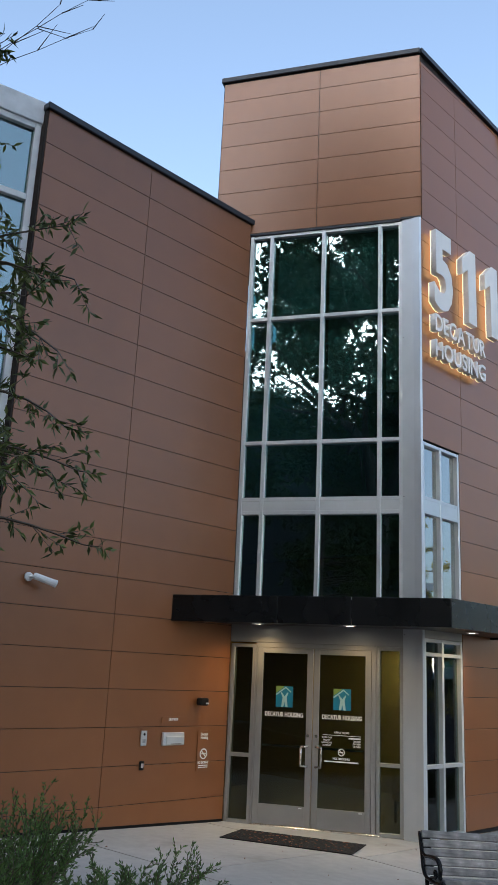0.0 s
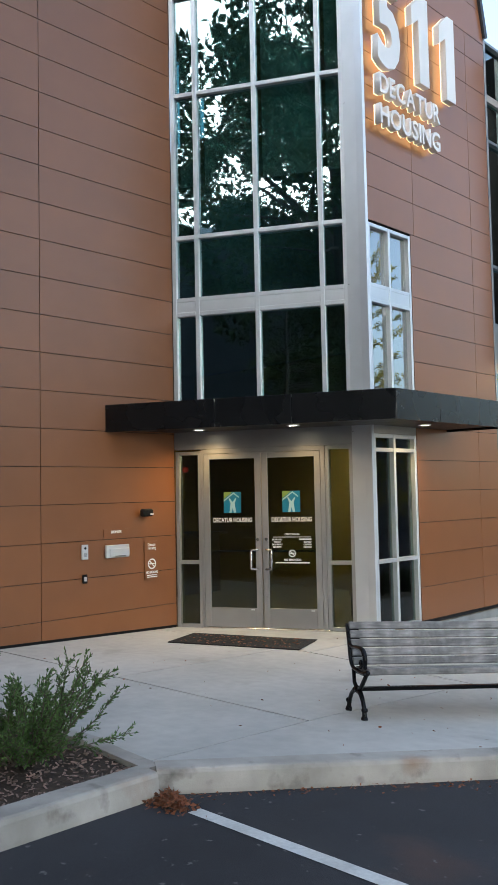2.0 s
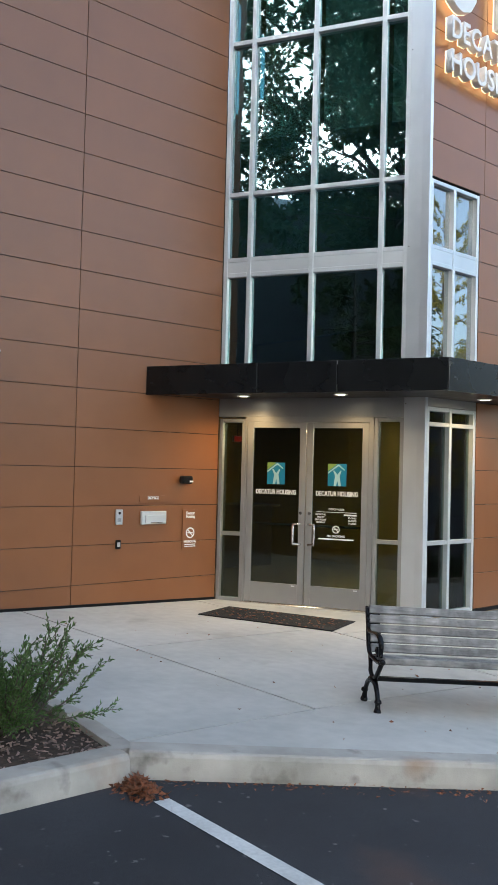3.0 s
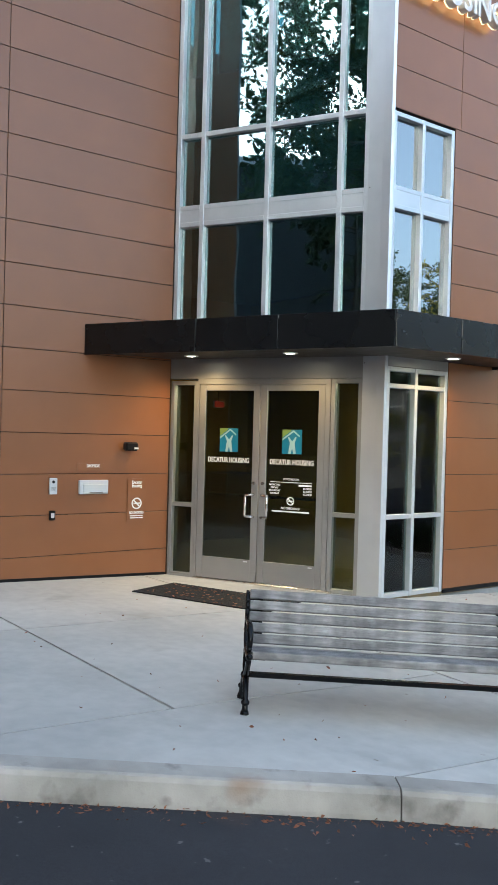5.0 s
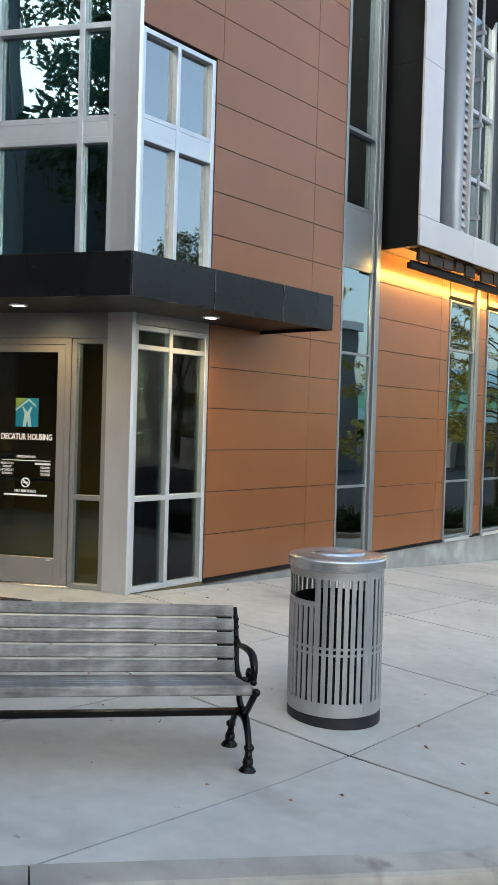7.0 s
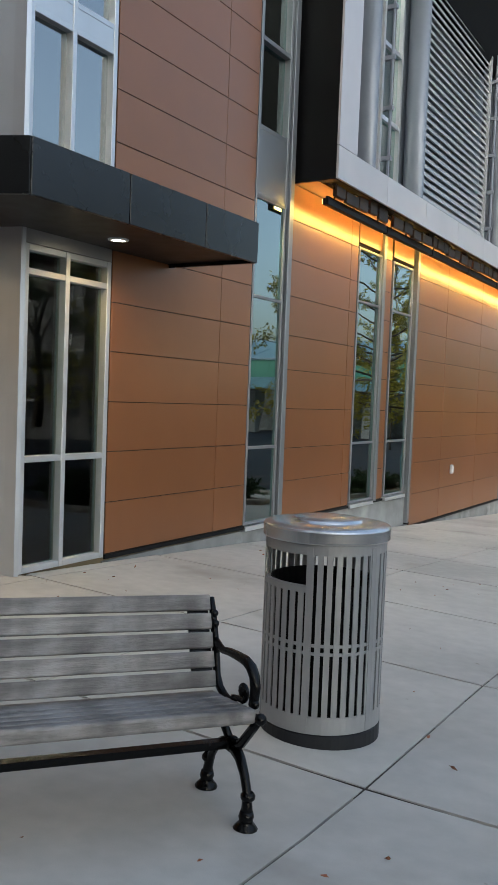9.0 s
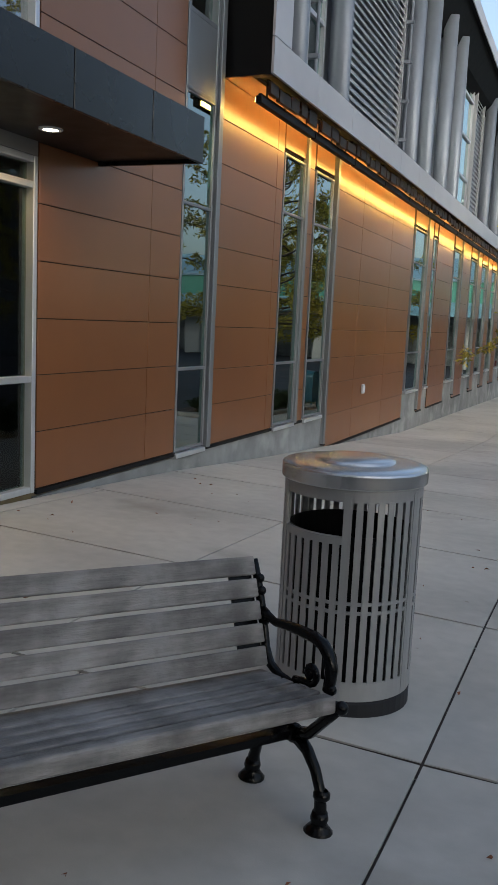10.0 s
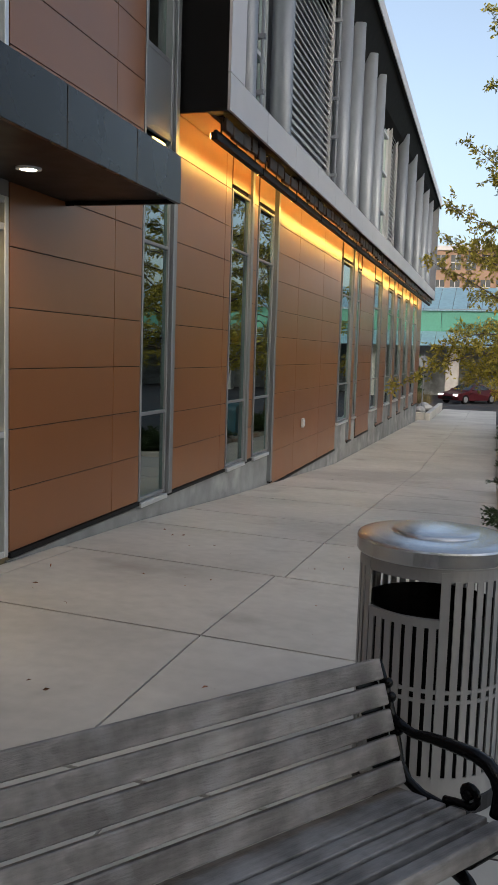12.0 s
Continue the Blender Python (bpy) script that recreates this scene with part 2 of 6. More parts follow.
def tube(bm, pts, radii, seg=8, cap=True):
    """A round tube along points, with a radius for each."""
    rings = []
    pts = [Vector(p) for p in pts]
    ref = Vector((0.31, 0.2, 0.93)).normalized()
    for i, p in enumerate(pts):
        d = (pts[min(i + 1, len(pts) - 1)] - pts[max(i - 1, 0)]).normalized()
        u = d.cross(ref)
        if u.length < 0.05:
            u = d.cross(Vector((1, 0, 0)))
        u.normalize()
        v = d.cross(u)
        r = radii[i] if hasattr(radii, "__len__") else radii
        rings.append([bm.verts.new(p + (u * math.cos(a) + v * math.sin(a)) * r) for a in (2 * math.pi * k / seg for k in range(seg))])
    for a, b in zip(rings, rings[1:]):
        for k in range(seg):
            bm.faces.new((a[k], a[(k + 1) % seg], b[(k + 1) % seg], b[k]))
    if cap:
        bm.faces.new(rings[0][::-1])
        bm.faces.new(rings[-1])
    return bm


def lathe(bm, prof, seg=32, c=(0, 0)):
    """A turned shape from (radius, z) pairs."""
    rings = []
    for r, z in prof:
        rings.append([bm.verts.new((c[0] + r * math.cos(2 * math.pi * k / seg), c[1] + r * math.sin(2 * math.pi * k / seg), z)) for k in range(seg)] if r > 1e-5 else [bm.verts.new((c[0], c[1], z))])
    for a, b in zip(rings, rings[1:]):
        for k in range(seg):
            q = [a[k % len(a)], a[(k + 1) % len(a)], b[(k + 1) % len(b)], b[k % len(b)]]
            q = list(dict.fromkeys(q))
            if len(q) > 2:
                bm.faces.new(q)
    return bm


def prism(bm, pts, z0, z1):
    """An upright prism over a plan polygon; z0 and z1 may be functions of x, y."""
    f0 = z0 if callable(z0) else (lambda x, y: z0)
    f1 = z1 if callable(z1) else (lambda x, y: z1)
    lo = [bm.verts.new((x, y, f0(x, y))) for x, y in pts]
    hi = [bm.verts.new((x, y, f1(x, y))) for x, y in pts]
    n = len(pts)
    bm.faces.new(lo[::-1])
    bm.faces.new(hi)
    for i in range(n):
        bm.faces.new((lo[i], lo[(i + 1) % n], hi[(i + 1) % n], hi[i]))
    return bm


def mesh_of(bm, name, material, smooth=False):
    bmesh.ops.recalc_face_normals(bm, faces=bm.faces)
    me = bpy.data.meshes.new(name)
    bm.to_mesh(me)
    bm.free()
    me.materials.append(material)
    if smooth:
        for p in me.polygons:
            p.use_smooth = True
    return me


def part(name, bm, material, parent, label="", smooth=False, m=None):
    ob = new(name, mesh_of(bm, name, material, smooth))
    ob.parent = parent
    if m is not None:
        ob.matrix_local = m
    if label:
        ob["label"] = label
    return ob


def share(name, mesh, parent, m):
    ob = new(name, mesh)
    ob.parent = parent
    ob.matrix_local = m
    return ob


def thing(name, label, category, m=None, group="", kind=""):
    ob = new(name)
    if m is not None:
        ob.matrix_world = m
    return tagged(ob, label, category, group, kind)


def solid(name, bm, material, label, category, group="", kind="", smooth=False, m=None):
    ob = new(name, mesh_of(bm, name, material, smooth))
    if m is not None:
        ob.matrix_world = m
    return tagged(ob, label, category, group, kind)


def lerp_table(table, v):
    if v <= table[0][0]:
        return table[0][1]
    for (a, za), (b, zb) in zip(table, table[1:]):
        if v <= b:
            return za + (zb - za) * (v - a) / (b - a)
    return table[-1][1]


NEAR_WALL = [(4.0, 0.12), (6.0, 0.06), (9.3, -0.05), (10.5, -0.06), (11.6, -0.11), (14.0, -0.235), (16.84, -0.447), (25.1, -0.97), (46.0, -1.44), (70, -1.55)]
NEAR_KERB = [(3.0, 0.15), (4.64, 0.13), (6.8, 0.01), (8.3, -0.125), (8.93, -0.16), (10.6, -0.20), (12.0, -0.27), (14.0, -0.33), (16.84, -0.49), (25.1, -0.98), (46.0, -1.45), (70, -1.55)]


def walk_z(x, y):
    """The height of the paved walk, which falls along the building."""
    k = min(1.0, max(0.0, (x + 6.7) / 3.7))
    return (1 - k) * lerp_table(NEAR_WALL, y) + k * lerp_table(NEAR_KERB, y)


def lot_z(x, y):
    return lerp_table(NEAR_KERB, y) - 0.155


# ---- ground ----
def build_ground():
    bm = bmesh.new()
    ys = [-600, -200, -60, -20, -8, -3, 0, 2, 3, 4, 4.64, 5.5, 6.8, 8.3, 8.93, 10.6, 12, 14, 16.84, 25.1, 35, 46, 58, 70, 120, 300, 900]
    xs = [-600, -150, -40, -12, -8, -4, -2, 0, 2, 5, 10, 30, 80, 200, 600]
    rows = [[bm.verts.new((x, y, lot_z(x, y))) for x in xs] for y in ys]
    for a, b in zip(rows, rows[1:]):
        for i in range(len(xs) - 1):
            bm.faces.new((a[i], a[i + 1], b[i + 1], b[i]))
    solid("ground", bm, M_ASPHALT, "dark worn asphalt car park and road", "asphalt", kind="structure")


build_ground()

KERB_A, KERB_B = Vector((-4.25, 4.68)), Vector((0.4, 11.51))
KERB_D = (KERB_B - KERB_A).normalized()
KERB_N = Vector((-KERB_D.y, KERB_D.x))


# ---- building: main wall lines ----
XW, XL = -6.71, -9.25
SF_P, SF_Q = Vector((-9.25, 9.26, 0)), Vector((-6.74, 10.57, 0))
SF_D = (SF_Q - SF_P).normalized()
SF_M = Matrix.Translation(SF_P) @ Matrix.Rotation(math.atan2(SF_D.y, SF_D.x), 4, "Z")
SF_L = (SF_Q - SF_P).length
# local frames: u along the wall to the right as seen from outside, v into the building, z up
LW_M = Matrix.Translation((XL, 0, 0)) @ Matrix.Rotation(radians(90), 4, "Z")
MW_M = Matrix.Translation((XW, 0, 0)) @ Matrix.Rotation(radians(90), 4, "Z")


def panels(parent, m, spans, material=None, gap=0.008, proud=0.014):
    """Cladding panels on a wall: spans are (u0, u1, z levels)."""
    for u0, u1, levels in spans:
        for z0, z1 in zip(levels, levels[1:]):
            part("panel", boxes((u0 + gap / 2, u1 - gap / 2, -proud, -0.002, z0 + gap / 2, z1 - gap / 2), b=0.0015), material or M_PANEL, parent, m=m)


def wall(name, m, u0, u1, z0, z1, depth=0.3, label="", material=None):
    w = solid(name, boxes((u0, u1, 0.0, depth, z0, z1)), material or M_JOINT, label, "wall", kind="structure", m=m)
    return w


def levels(z0, z1, step, start):
    out = [z0]
    z = start
    while z < z1 - 0.05:
        if z > z0 + 0.05:
            out.append(z)
        z += step
    return out + [z1]


LW_LEV = levels(-0.02, 9.40, 0.478, 0.29)
ID = Matrix.Identity(4)
# the plain side wall left of the entrance
w = wall("wall_1", LW_M, 5.17, 9.26, -0.3, 9.40, label="brown panelled wall beside the entrance")
panels(w, ID, [(5.19, 7.035, LW_LEV), (7.035, 9.24, LW_LEV)])
bm = bmesh.new()
for y0, y1 in zip([5.17 + 0.405 * k for k in range(10)], [5.17 + 0.405 * (k + 1) for k in range(10)]):
    q = [bm.verts.new((y, v, walk_z(-9.2, y) + h)) for v, h in ((-0.02, -0.1), (-0.02, 0.035), (-0.001, 0.035), (-0.001, -0.1)) for y in (y0, y1)]
    for f in ((0, 1, 3, 2), (2, 3, 5, 4), (4, 5, 7, 6)):
        bm.faces.new([q[i] for i in f])
part("base_trim", bm, M_BLACK, w, "black base strip")
part("coping", boxes((5.15, 9.30, -0.06, 0.34, 9.40, 9.50), b=0.01), M_COPING, w, "dark metal coping")

# tower wall over the entrance glass
w = wall("wall_2", SF_M, -0.64, SF_L + 0.03, 9.22, 12.35, label="brown panelled tower wall above the entrance glass")
panels(w, ID, [(-0.63, 1.14, levels(9.24, 12.33, 0.47, 9.60)), (1.14, SF_L + 0.036, levels(9.24, 12.33, 0.47, 9.60))])
part("coping", boxes((-0.68, SF_L + 0.04, -0.06, 0.34, 12.35, 12.45), b=0.01), M_COPING, w, "dark metal coping")

# 511 wall: a gable-like end with the sign
W5_LEV = [-0.03, 0.44, 0.90, 1.35, 1.80, 2.24, 2.70, 3.18, 3.65, 4.11, 4.59, 5.04, 5.50]


def sign_wall():
    ww = solid("wall_3", boxes((11.58, 14.0, 0.0, 0.3, -0.06, 9.3), (10.60, 14.0, 0.0, 0.3, 5.5, 9.3)), M_JOINT,
               "brown panelled tower wall that carries the building sign", "wall", kind="structure", m=MW_M)
    prof = bmesh.new()
    vs = [prof.verts.new((u, v, z)) for v in (0.0, 0.3) for u, z in ((10.60, 9.3), (14.0, 9.3), (13.3, 12.2), (10.60, 12.35))]
    for f in ((0, 1, 2, 3), (7, 6, 5, 4), (0, 4, 5, 1), (1, 5, 6, 2), (2, 6, 7, 3), (3, 7, 4, 0)):
        prof.faces.new([vs[i] for i in f])
    part("upper_wall", prof, M_JOINT, ww)
    panels(ww, ID, [(11.585, 13.36, W5_LEV), (13.36, 13.98, W5_LEV)])
    up = levels(5.5, 9.21, 0.475, 5.97)
    panels(ww, ID, [(10.54, 11.68, up), (11.68, 13.36, up), (13.36, 13.98, up)])

    def slant(z):
        return 14.0 - (z - 9.3) * 0.7 / 2.9 - 0.02

    top = levels(9.215, 12.2, 0.475, 9.76)
    for z0, z1 in zip(top, top[1:]):
        for u0, u1 in ((10.592, 11.68), (11.68, 13.2)):
            bm2 = bmesh.new()
            if u1 > 12:
                pts = [(u0, z0 + .004), (slant(z0), z0 + .004), (slant(z1), z1 - .004), (u0, z1 - .004)]
            else:
                pts = [(u0, z0 + .004), (u1 - .008, z0 + .004), (u1 - .008, z1 - .004), (u0, z1 - .004)]
            a = [bm2.verts.new((u, -0.012, z)) for u, z in pts]
            b = [bm2.verts.new((u, -0.002, z)) for u, z in pts]
            bm2.faces.new(a)
            bm2.faces.new(b[::-1])
            for i in range(4):
                bm2.faces.new((a[i], b[i], b[(i + 1) % 4], a[(i + 1) % 4]))
            part("panel", bm2, M_PANEL, ww)
    for (ua, za), (ub, zb) in (((10.56, 12.39), (13.32, 12.24)), ((13.32, 12.24), (14.02, 9.34))):
        d = math.atan2(zb - za, ub - ua)
        ln = math.hypot(ub - ua, zb - za)
        part("coping", boxes((0, ln, -0.06, 0.34, -0.04, 0.05)), M_COPING, ww, "dark metal coping",
             m=Matrix.Translation((ua, 0, za)) @ Matrix.Rotation(-d, 4, "Y"))
    part("base_trim", boxes((11.585, 14.0, -0.028, -0.002, -0.075, -0.035)), M_BLACK, ww, "black base strip")
    return ww


sign_wall()


# ---- glazed openings ----
def glazing(name, m, us, zs, glass, frame_mat, label, w=0.05, depth=0.14, solid_rows=(), glass_v=0.05, edge=None):
    """A curtain of panes between frame members: us and zs are the centre lines; solid_rows are filled with a metal panel."""
    win = thing(name, label, "window", kind="structure", m=m)
    for u in us:
        part("mullion", boxes((u - w / 2, u + w / 2, -0.02, depth, zs[0] - w / 2, zs[-1] + w / 2), b=0.004), frame_mat, win)
    for z in zs:
        for u0, u1 in zip(us, us[1:]):
            part("transom", boxes((u0 + w / 2, u1 - w / 2, -0.016, depth - 0.01, z - w / 2, z + w / 2), b=0.004), frame_mat, win)
    for i, (z0, z1) in enumerate(zip(zs, zs[1:])):
        for u0, u1 in zip(us, us[1:]):
            if i in solid_rows:
                part("spandrel", boxes((u0 + w / 2, u1 - w / 2, -0.012, 0.03, z0 + w / 2, z1 - w / 2)), frame_mat, win, "silver metal spandrel")
            else:
                p = part("pane", boxes((u0 + w / 2, u1 - w / 2, glass_v, glass_v + 0.008, z0 + w / 2, z1 - w / 2)), glass, win)
                p.visible_shadow = False
    return win


SF_US = [0.04, 0.385, 1.275, 2.205, 2.535]
glazing("window_1", SF_M, SF_US, [3.05, 4.40, 4.61, 5.52, 7.64, 9.15], M_GLASS_UP, M_ALU,
        "tall silver-framed curtain wall of dark tinted glass", solid_rows=(1,), w=0.06)
# round-the-corner side window of the tower
glazing("window_2", MW_M, [10.555, 11.03, 11.54], [3.05, 4.40, 4.61, 5.44], M_GLASS_SIDE, M_ALU,
        "silver-framed corner window above the canopy", solid_rows=(1,))
glazing("window_3", MW_M, [10.555, 11.02, 11.54], [-0.03, 0.87, 2.37, 2.56], M_GLASS, M_ALU,
        "silver-framed lobby side window beside the entrance")
solid("window_head", boxes((10.50, 11.575, -0.012, 0.12, 2.588, 2.96), b=0.003), M_ALU_D, "brushed metal panel above the lobby side window", "trim", kind="structure", m=MW_M)
# corner post
post = thing("corner_post", "silver metal corner post of the entrance tower", "post", kind="structure")
bm = bmesh.new()
prism(bm, [(SF_P + SF_D * 2.56 + Vector((SF_D.y, -SF_D.x, 0)) * 0.03)[:2], (-6.80, 10.475), (-6.70, 10.50), (-6.685, 10.535), (-6.80, 10.56), (SF_P + SF_D * 2.56 - Vector((SF_D.y, -SF_D.x, 0)) * 0.12)[:2]], -0.3, 9.20)
part("post_cladding", bm, M_ALU, post)
for z in (2.62, 4.62, 7.15):
    part("post_joint", boxes((2.57, 2.80, -0.034, -0.028, z, z + 0.008)), M_JOINT, post, m=SF_M)
part("post_cap", boxes((2.54, 2.86, -0.06, 0.1, 9.20, 9.235)), M_COPING, post, "dark cap strip", m=SF_M)
part("head_trim", boxes((0.0, 2.53, -0.04, 0.1, 9.18, 9.22)), M_COPING, post, "dark head trim", m=SF_M)

# entrance: sidelights, doors, head
glazing("window_4", SF_M, [0.04, 0.375], [-0.03, 0.86, 2.40], M_GLASS, M_ALU_D, "narrow glazed sidelight of the entrance")
glazing("window_5", SF_M, [2.205, 2.535], [-0.03, 0.86, 2.42], M_GLASS, M_ALU_D, "narrow glazed sidelight of the entrance")
hd = solid("entrance_head", boxes((0.0, 2.60, -0.02, 0.14, 2.45, 3.05), b=0.004), M_ALU_D, "brushed metal panel above the entrance doors", "trim", kind="structure", m=SF_M)
part("door_frame", boxes((0.405, 2.175, -0.022, 0.12, 2.385, 2.448), (0.405, 0.43, -0.022, 0.12, -0.06, 2.385), (2.115, 2.175, -0.022, 0.12, -0.06, 2.385)), M_ALU_D, hd)
part("threshold", boxes((0.40, 2.25, -0.05, 0.14, -0.07, -0.035), b=0.004), M_STEEL, hd, "steel threshold")


def text_mesh(s, size, depth, material, bold=0.0, align="CENTER"):
    cu = bpy.data.curves.new("lettering", "FONT")
    cu.body = s
    cu.size = size
    cu.extrude = depth / 2
    cu.offset = bold
    cu.align_x = align
    cu.resolution_u = 3
    ob = new("lettering", cu)
    me = bpy.data.meshes.new_from_object(ob.evaluated_get(bpy.context.evaluated_depsgraph_get()))
    bpy.data.objects.remove(ob)
    me.materials.clear()
    me.materials.append(material)
    return me


def flat_text(name, parent, s, u, v, z, size, material=None, width=None, bold=0.0, depth=0.002, label=""):
    """Lettering on an upright face, that reads from outside; z is its base line."""
    me = text_mesh(s, size, depth, material or M_VINYL, bold)
    xs = [vv.co.x for vv in me.vertices]
    k = width / (max(xs) - min(xs)) if width else 1.0
    ob = share(name, me, parent, Matrix.Translation((u, v, z)) @ Matrix.Rotation(radians(90), 4, "X") @ Matrix.Diagonal((k, 1, 1, 1)))
    if label:
        ob["label"] = label
    return ob


def entrance_door(name, u0, u1, pull_u, lock_u, hours):
    d = thing(name, "closed glazed aluminium entrance door with white lettering", "door", kind="structure", m=SF_M)
    a, b, z0, z1 = u0 + 0.004, u1 - 0.004, -0.03, 2.38
    st = 0.085
    part("stile", boxes((a, a + st, -0.018, 0.03, z0, z1), b=0.004), M_ALU_D, d)
    part("stile", boxes((b - st, b, -0.018, 0.03, z0, z1), b=0.004), M_ALU_D, d)
    part("top_rail", boxes((a + st, b - st, -0.016, 0.028, z1 - 0.075, z1), b=0.003), M_ALU_D, d)
    part("bottom_rail", boxes((a + st, b - st, -0.016, 0.028, z0, 0.235), b=0.003), M_ALU_D, d)
    part("push_bar", boxes((a + st, b - st, 0.05, 0.09, 1.00, 1.03)), M_STEEL, d, "steel push bar")
    p = part("pane", boxes((a + st, b - st, 0.0, 0.008, 0.235, z1 - 0.075)), M_GLASS, d)
    p.visible_shadow = False
    bm = bmesh.new()
    off = pull_u + (0.085 if hours else -0.085)
    pts = [(pull_u, -0.018, 1.04), (pull_u, -0.065, 1.04), (off, -0.075, 1.035), (off, -0.08, 1.01), (off, -0.08, 0.80), (off, -0.075, 0.775), (pull_u, -0.065, 0.77), (pull_u, -0.018, 0.77)]
    tube(bm, pts, 0.016, 10)
    part("pull_handle", bm, M_STEEL, d, "polished steel pull handle", smooth=True)
    bm = bmesh.new()
    lathe(bm, [(0, 0.012), (0.02, 0.012), (0.022, 0), (0.022, -0.01)], 16)
    part("lock", bm, M_STEEL, d, "lock cylinder", m=Matrix.Translation((pull_u, -0.026, 1.18)) @ Matrix.Rotation(radians(90), 4, "X"))
    part("hinge", boxes((lock_u - 0.012, lock_u + 0.012, -0.036, -0.018, 1.03, 1.18), b=0.003), M_ALU_D, d)
    c = (a + b) / 2
    part("badge", boxes((c - 0.125, c + 0.125, -0.006, -0.003, 1.55, 1.84)), M_TEAL, d, "teal square emblem")
    bm = bmesh.new()
    f = [bm.verts.new((c + x, -0.008, 1.55 + z)) for x, z in ((-0.125, 0.19), (-0.01, 0.275), (-0.01, 0.29), (-0.125, 0.29))]
    bm.faces.new(f)
    part("badge_corner", bm, M_LIME, d, "lime corner of the emblem")
    bm = bmesh.new()
    f = [bm.verts.new((c + x, -0.009, 1.55 + z)) for x, z in ((-0.125, 0.155), (0.02, 0.262), (0.10, 0.20), (0.10, 0.222), (0.02, 0.285), (-0.125, 0.178))]
    bm.faces.new(f)
    f = [bm.verts.new((c + x, -0.009, 1.55 + z)) for x, z in ((-0.045, 0.0), (-0.012, 0.0), (0.005, 0.07), (0.022, 0.0), (0.055, 0.0), (0.035, 0.13), (0.06, 0.20), (0.045, 0.205), (0.005, 0.15), (-0.04, 0.205), (-0.055, 0.20), (-0.025, 0.13))]
    bm.faces.new(f)
    part("badge_mark", bm, M_PALETEAL, d, "pale plain mark of the emblem")
    flat_text("lettering", d, "DECATUR HOUSING", c, -0.004, 1.42, 0.085, width=0.565, bold=0.002, label="white name lettering")
    if hours:
        flat_text("lettering", d, "OFFICE HOURS", c, -0.004, 1.235, 0.035, width=0.21, bold=0.0006)
        part("rule", boxes((c - 0.27, c + 0.27, -0.005, -0.003, 1.205, 1.212)), M_VINYL, d)
        for i, (s, t) in enumerate((("MON-THU", None), ("FRIDAY", "CLOSED"), ("SATURDAY", "CLOSED"), ("SUNDAY", "CLOSED"))):
            z = 1.165 - i * 0.034
            flat_text("lettering", d, s, c - 0.21, -0.004, z, 0.03, bold=0.0008)
            if t:
                flat_text("lettering", d, t, c + 0.215, -0.004, z, 0.03, bold=0.0008)
            else:
                part("text_bar", boxes((c + 0.10, c + 0.27, -0.005, -0.003, z + 0.002, z + 0.022)), M_VINYL, d)
        bm = bmesh.new()
        ring(bm, c, 0.985, 0.05, 0.038, -0.005)
        box(bm, -0.045, 0.045, -0.005, -0.003, -0.006, 0.006, m=Matrix.Translation((c, 0, 0.985)) @ Matrix.Rotation(radians(45), 4, "Y"))
        box(bm, c - 0.03, c + 0.03, -0.005, -0.003, 0.98, 0.992)
        part("no_smoking_mark", bm, M_VINYL, d, "white no-smoking ring")
        flat_text("lettering", d, "NO SMOKING", c, -0.004, 0.885, 0.04, width=0.24, bold=0.001)
        part("text_bar", boxes((c - 0.24, c + 0.24, -0.005, -0.003, 0.85, 0.867)), M_VINYL, d)
    part("label_tab", boxes((c + 0.25, c + 0.30, -0.020, -0.017, 0.205, 0.22)), M_WHITE, d)
    return d


def ring(bm, u, z, r1, r0, v, seg=28):
    a = [bm.verts.new((u + r1 * math.cos(k * 2 * math.pi / seg), v, z + r1 * math.sin(k * 2 * math.pi / seg))) for k in range(seg)]
    b = [bm.verts.new((u + r0 * math.cos(k * 2 * math.pi / seg), v, z + r0 * math.sin(k * 2 * math.pi / seg))) for k in range(seg)]
    for k in range(seg):
        bm.faces.new((a[k], a[(k + 1) % seg], b[(k + 1) % seg], b[k]))


entrance_door("door_1", 0.430, 1.270, 1.213, 0.412, False)
entrance_door("door_2", 1.276, 2.115, 1.335, 2.145, True)


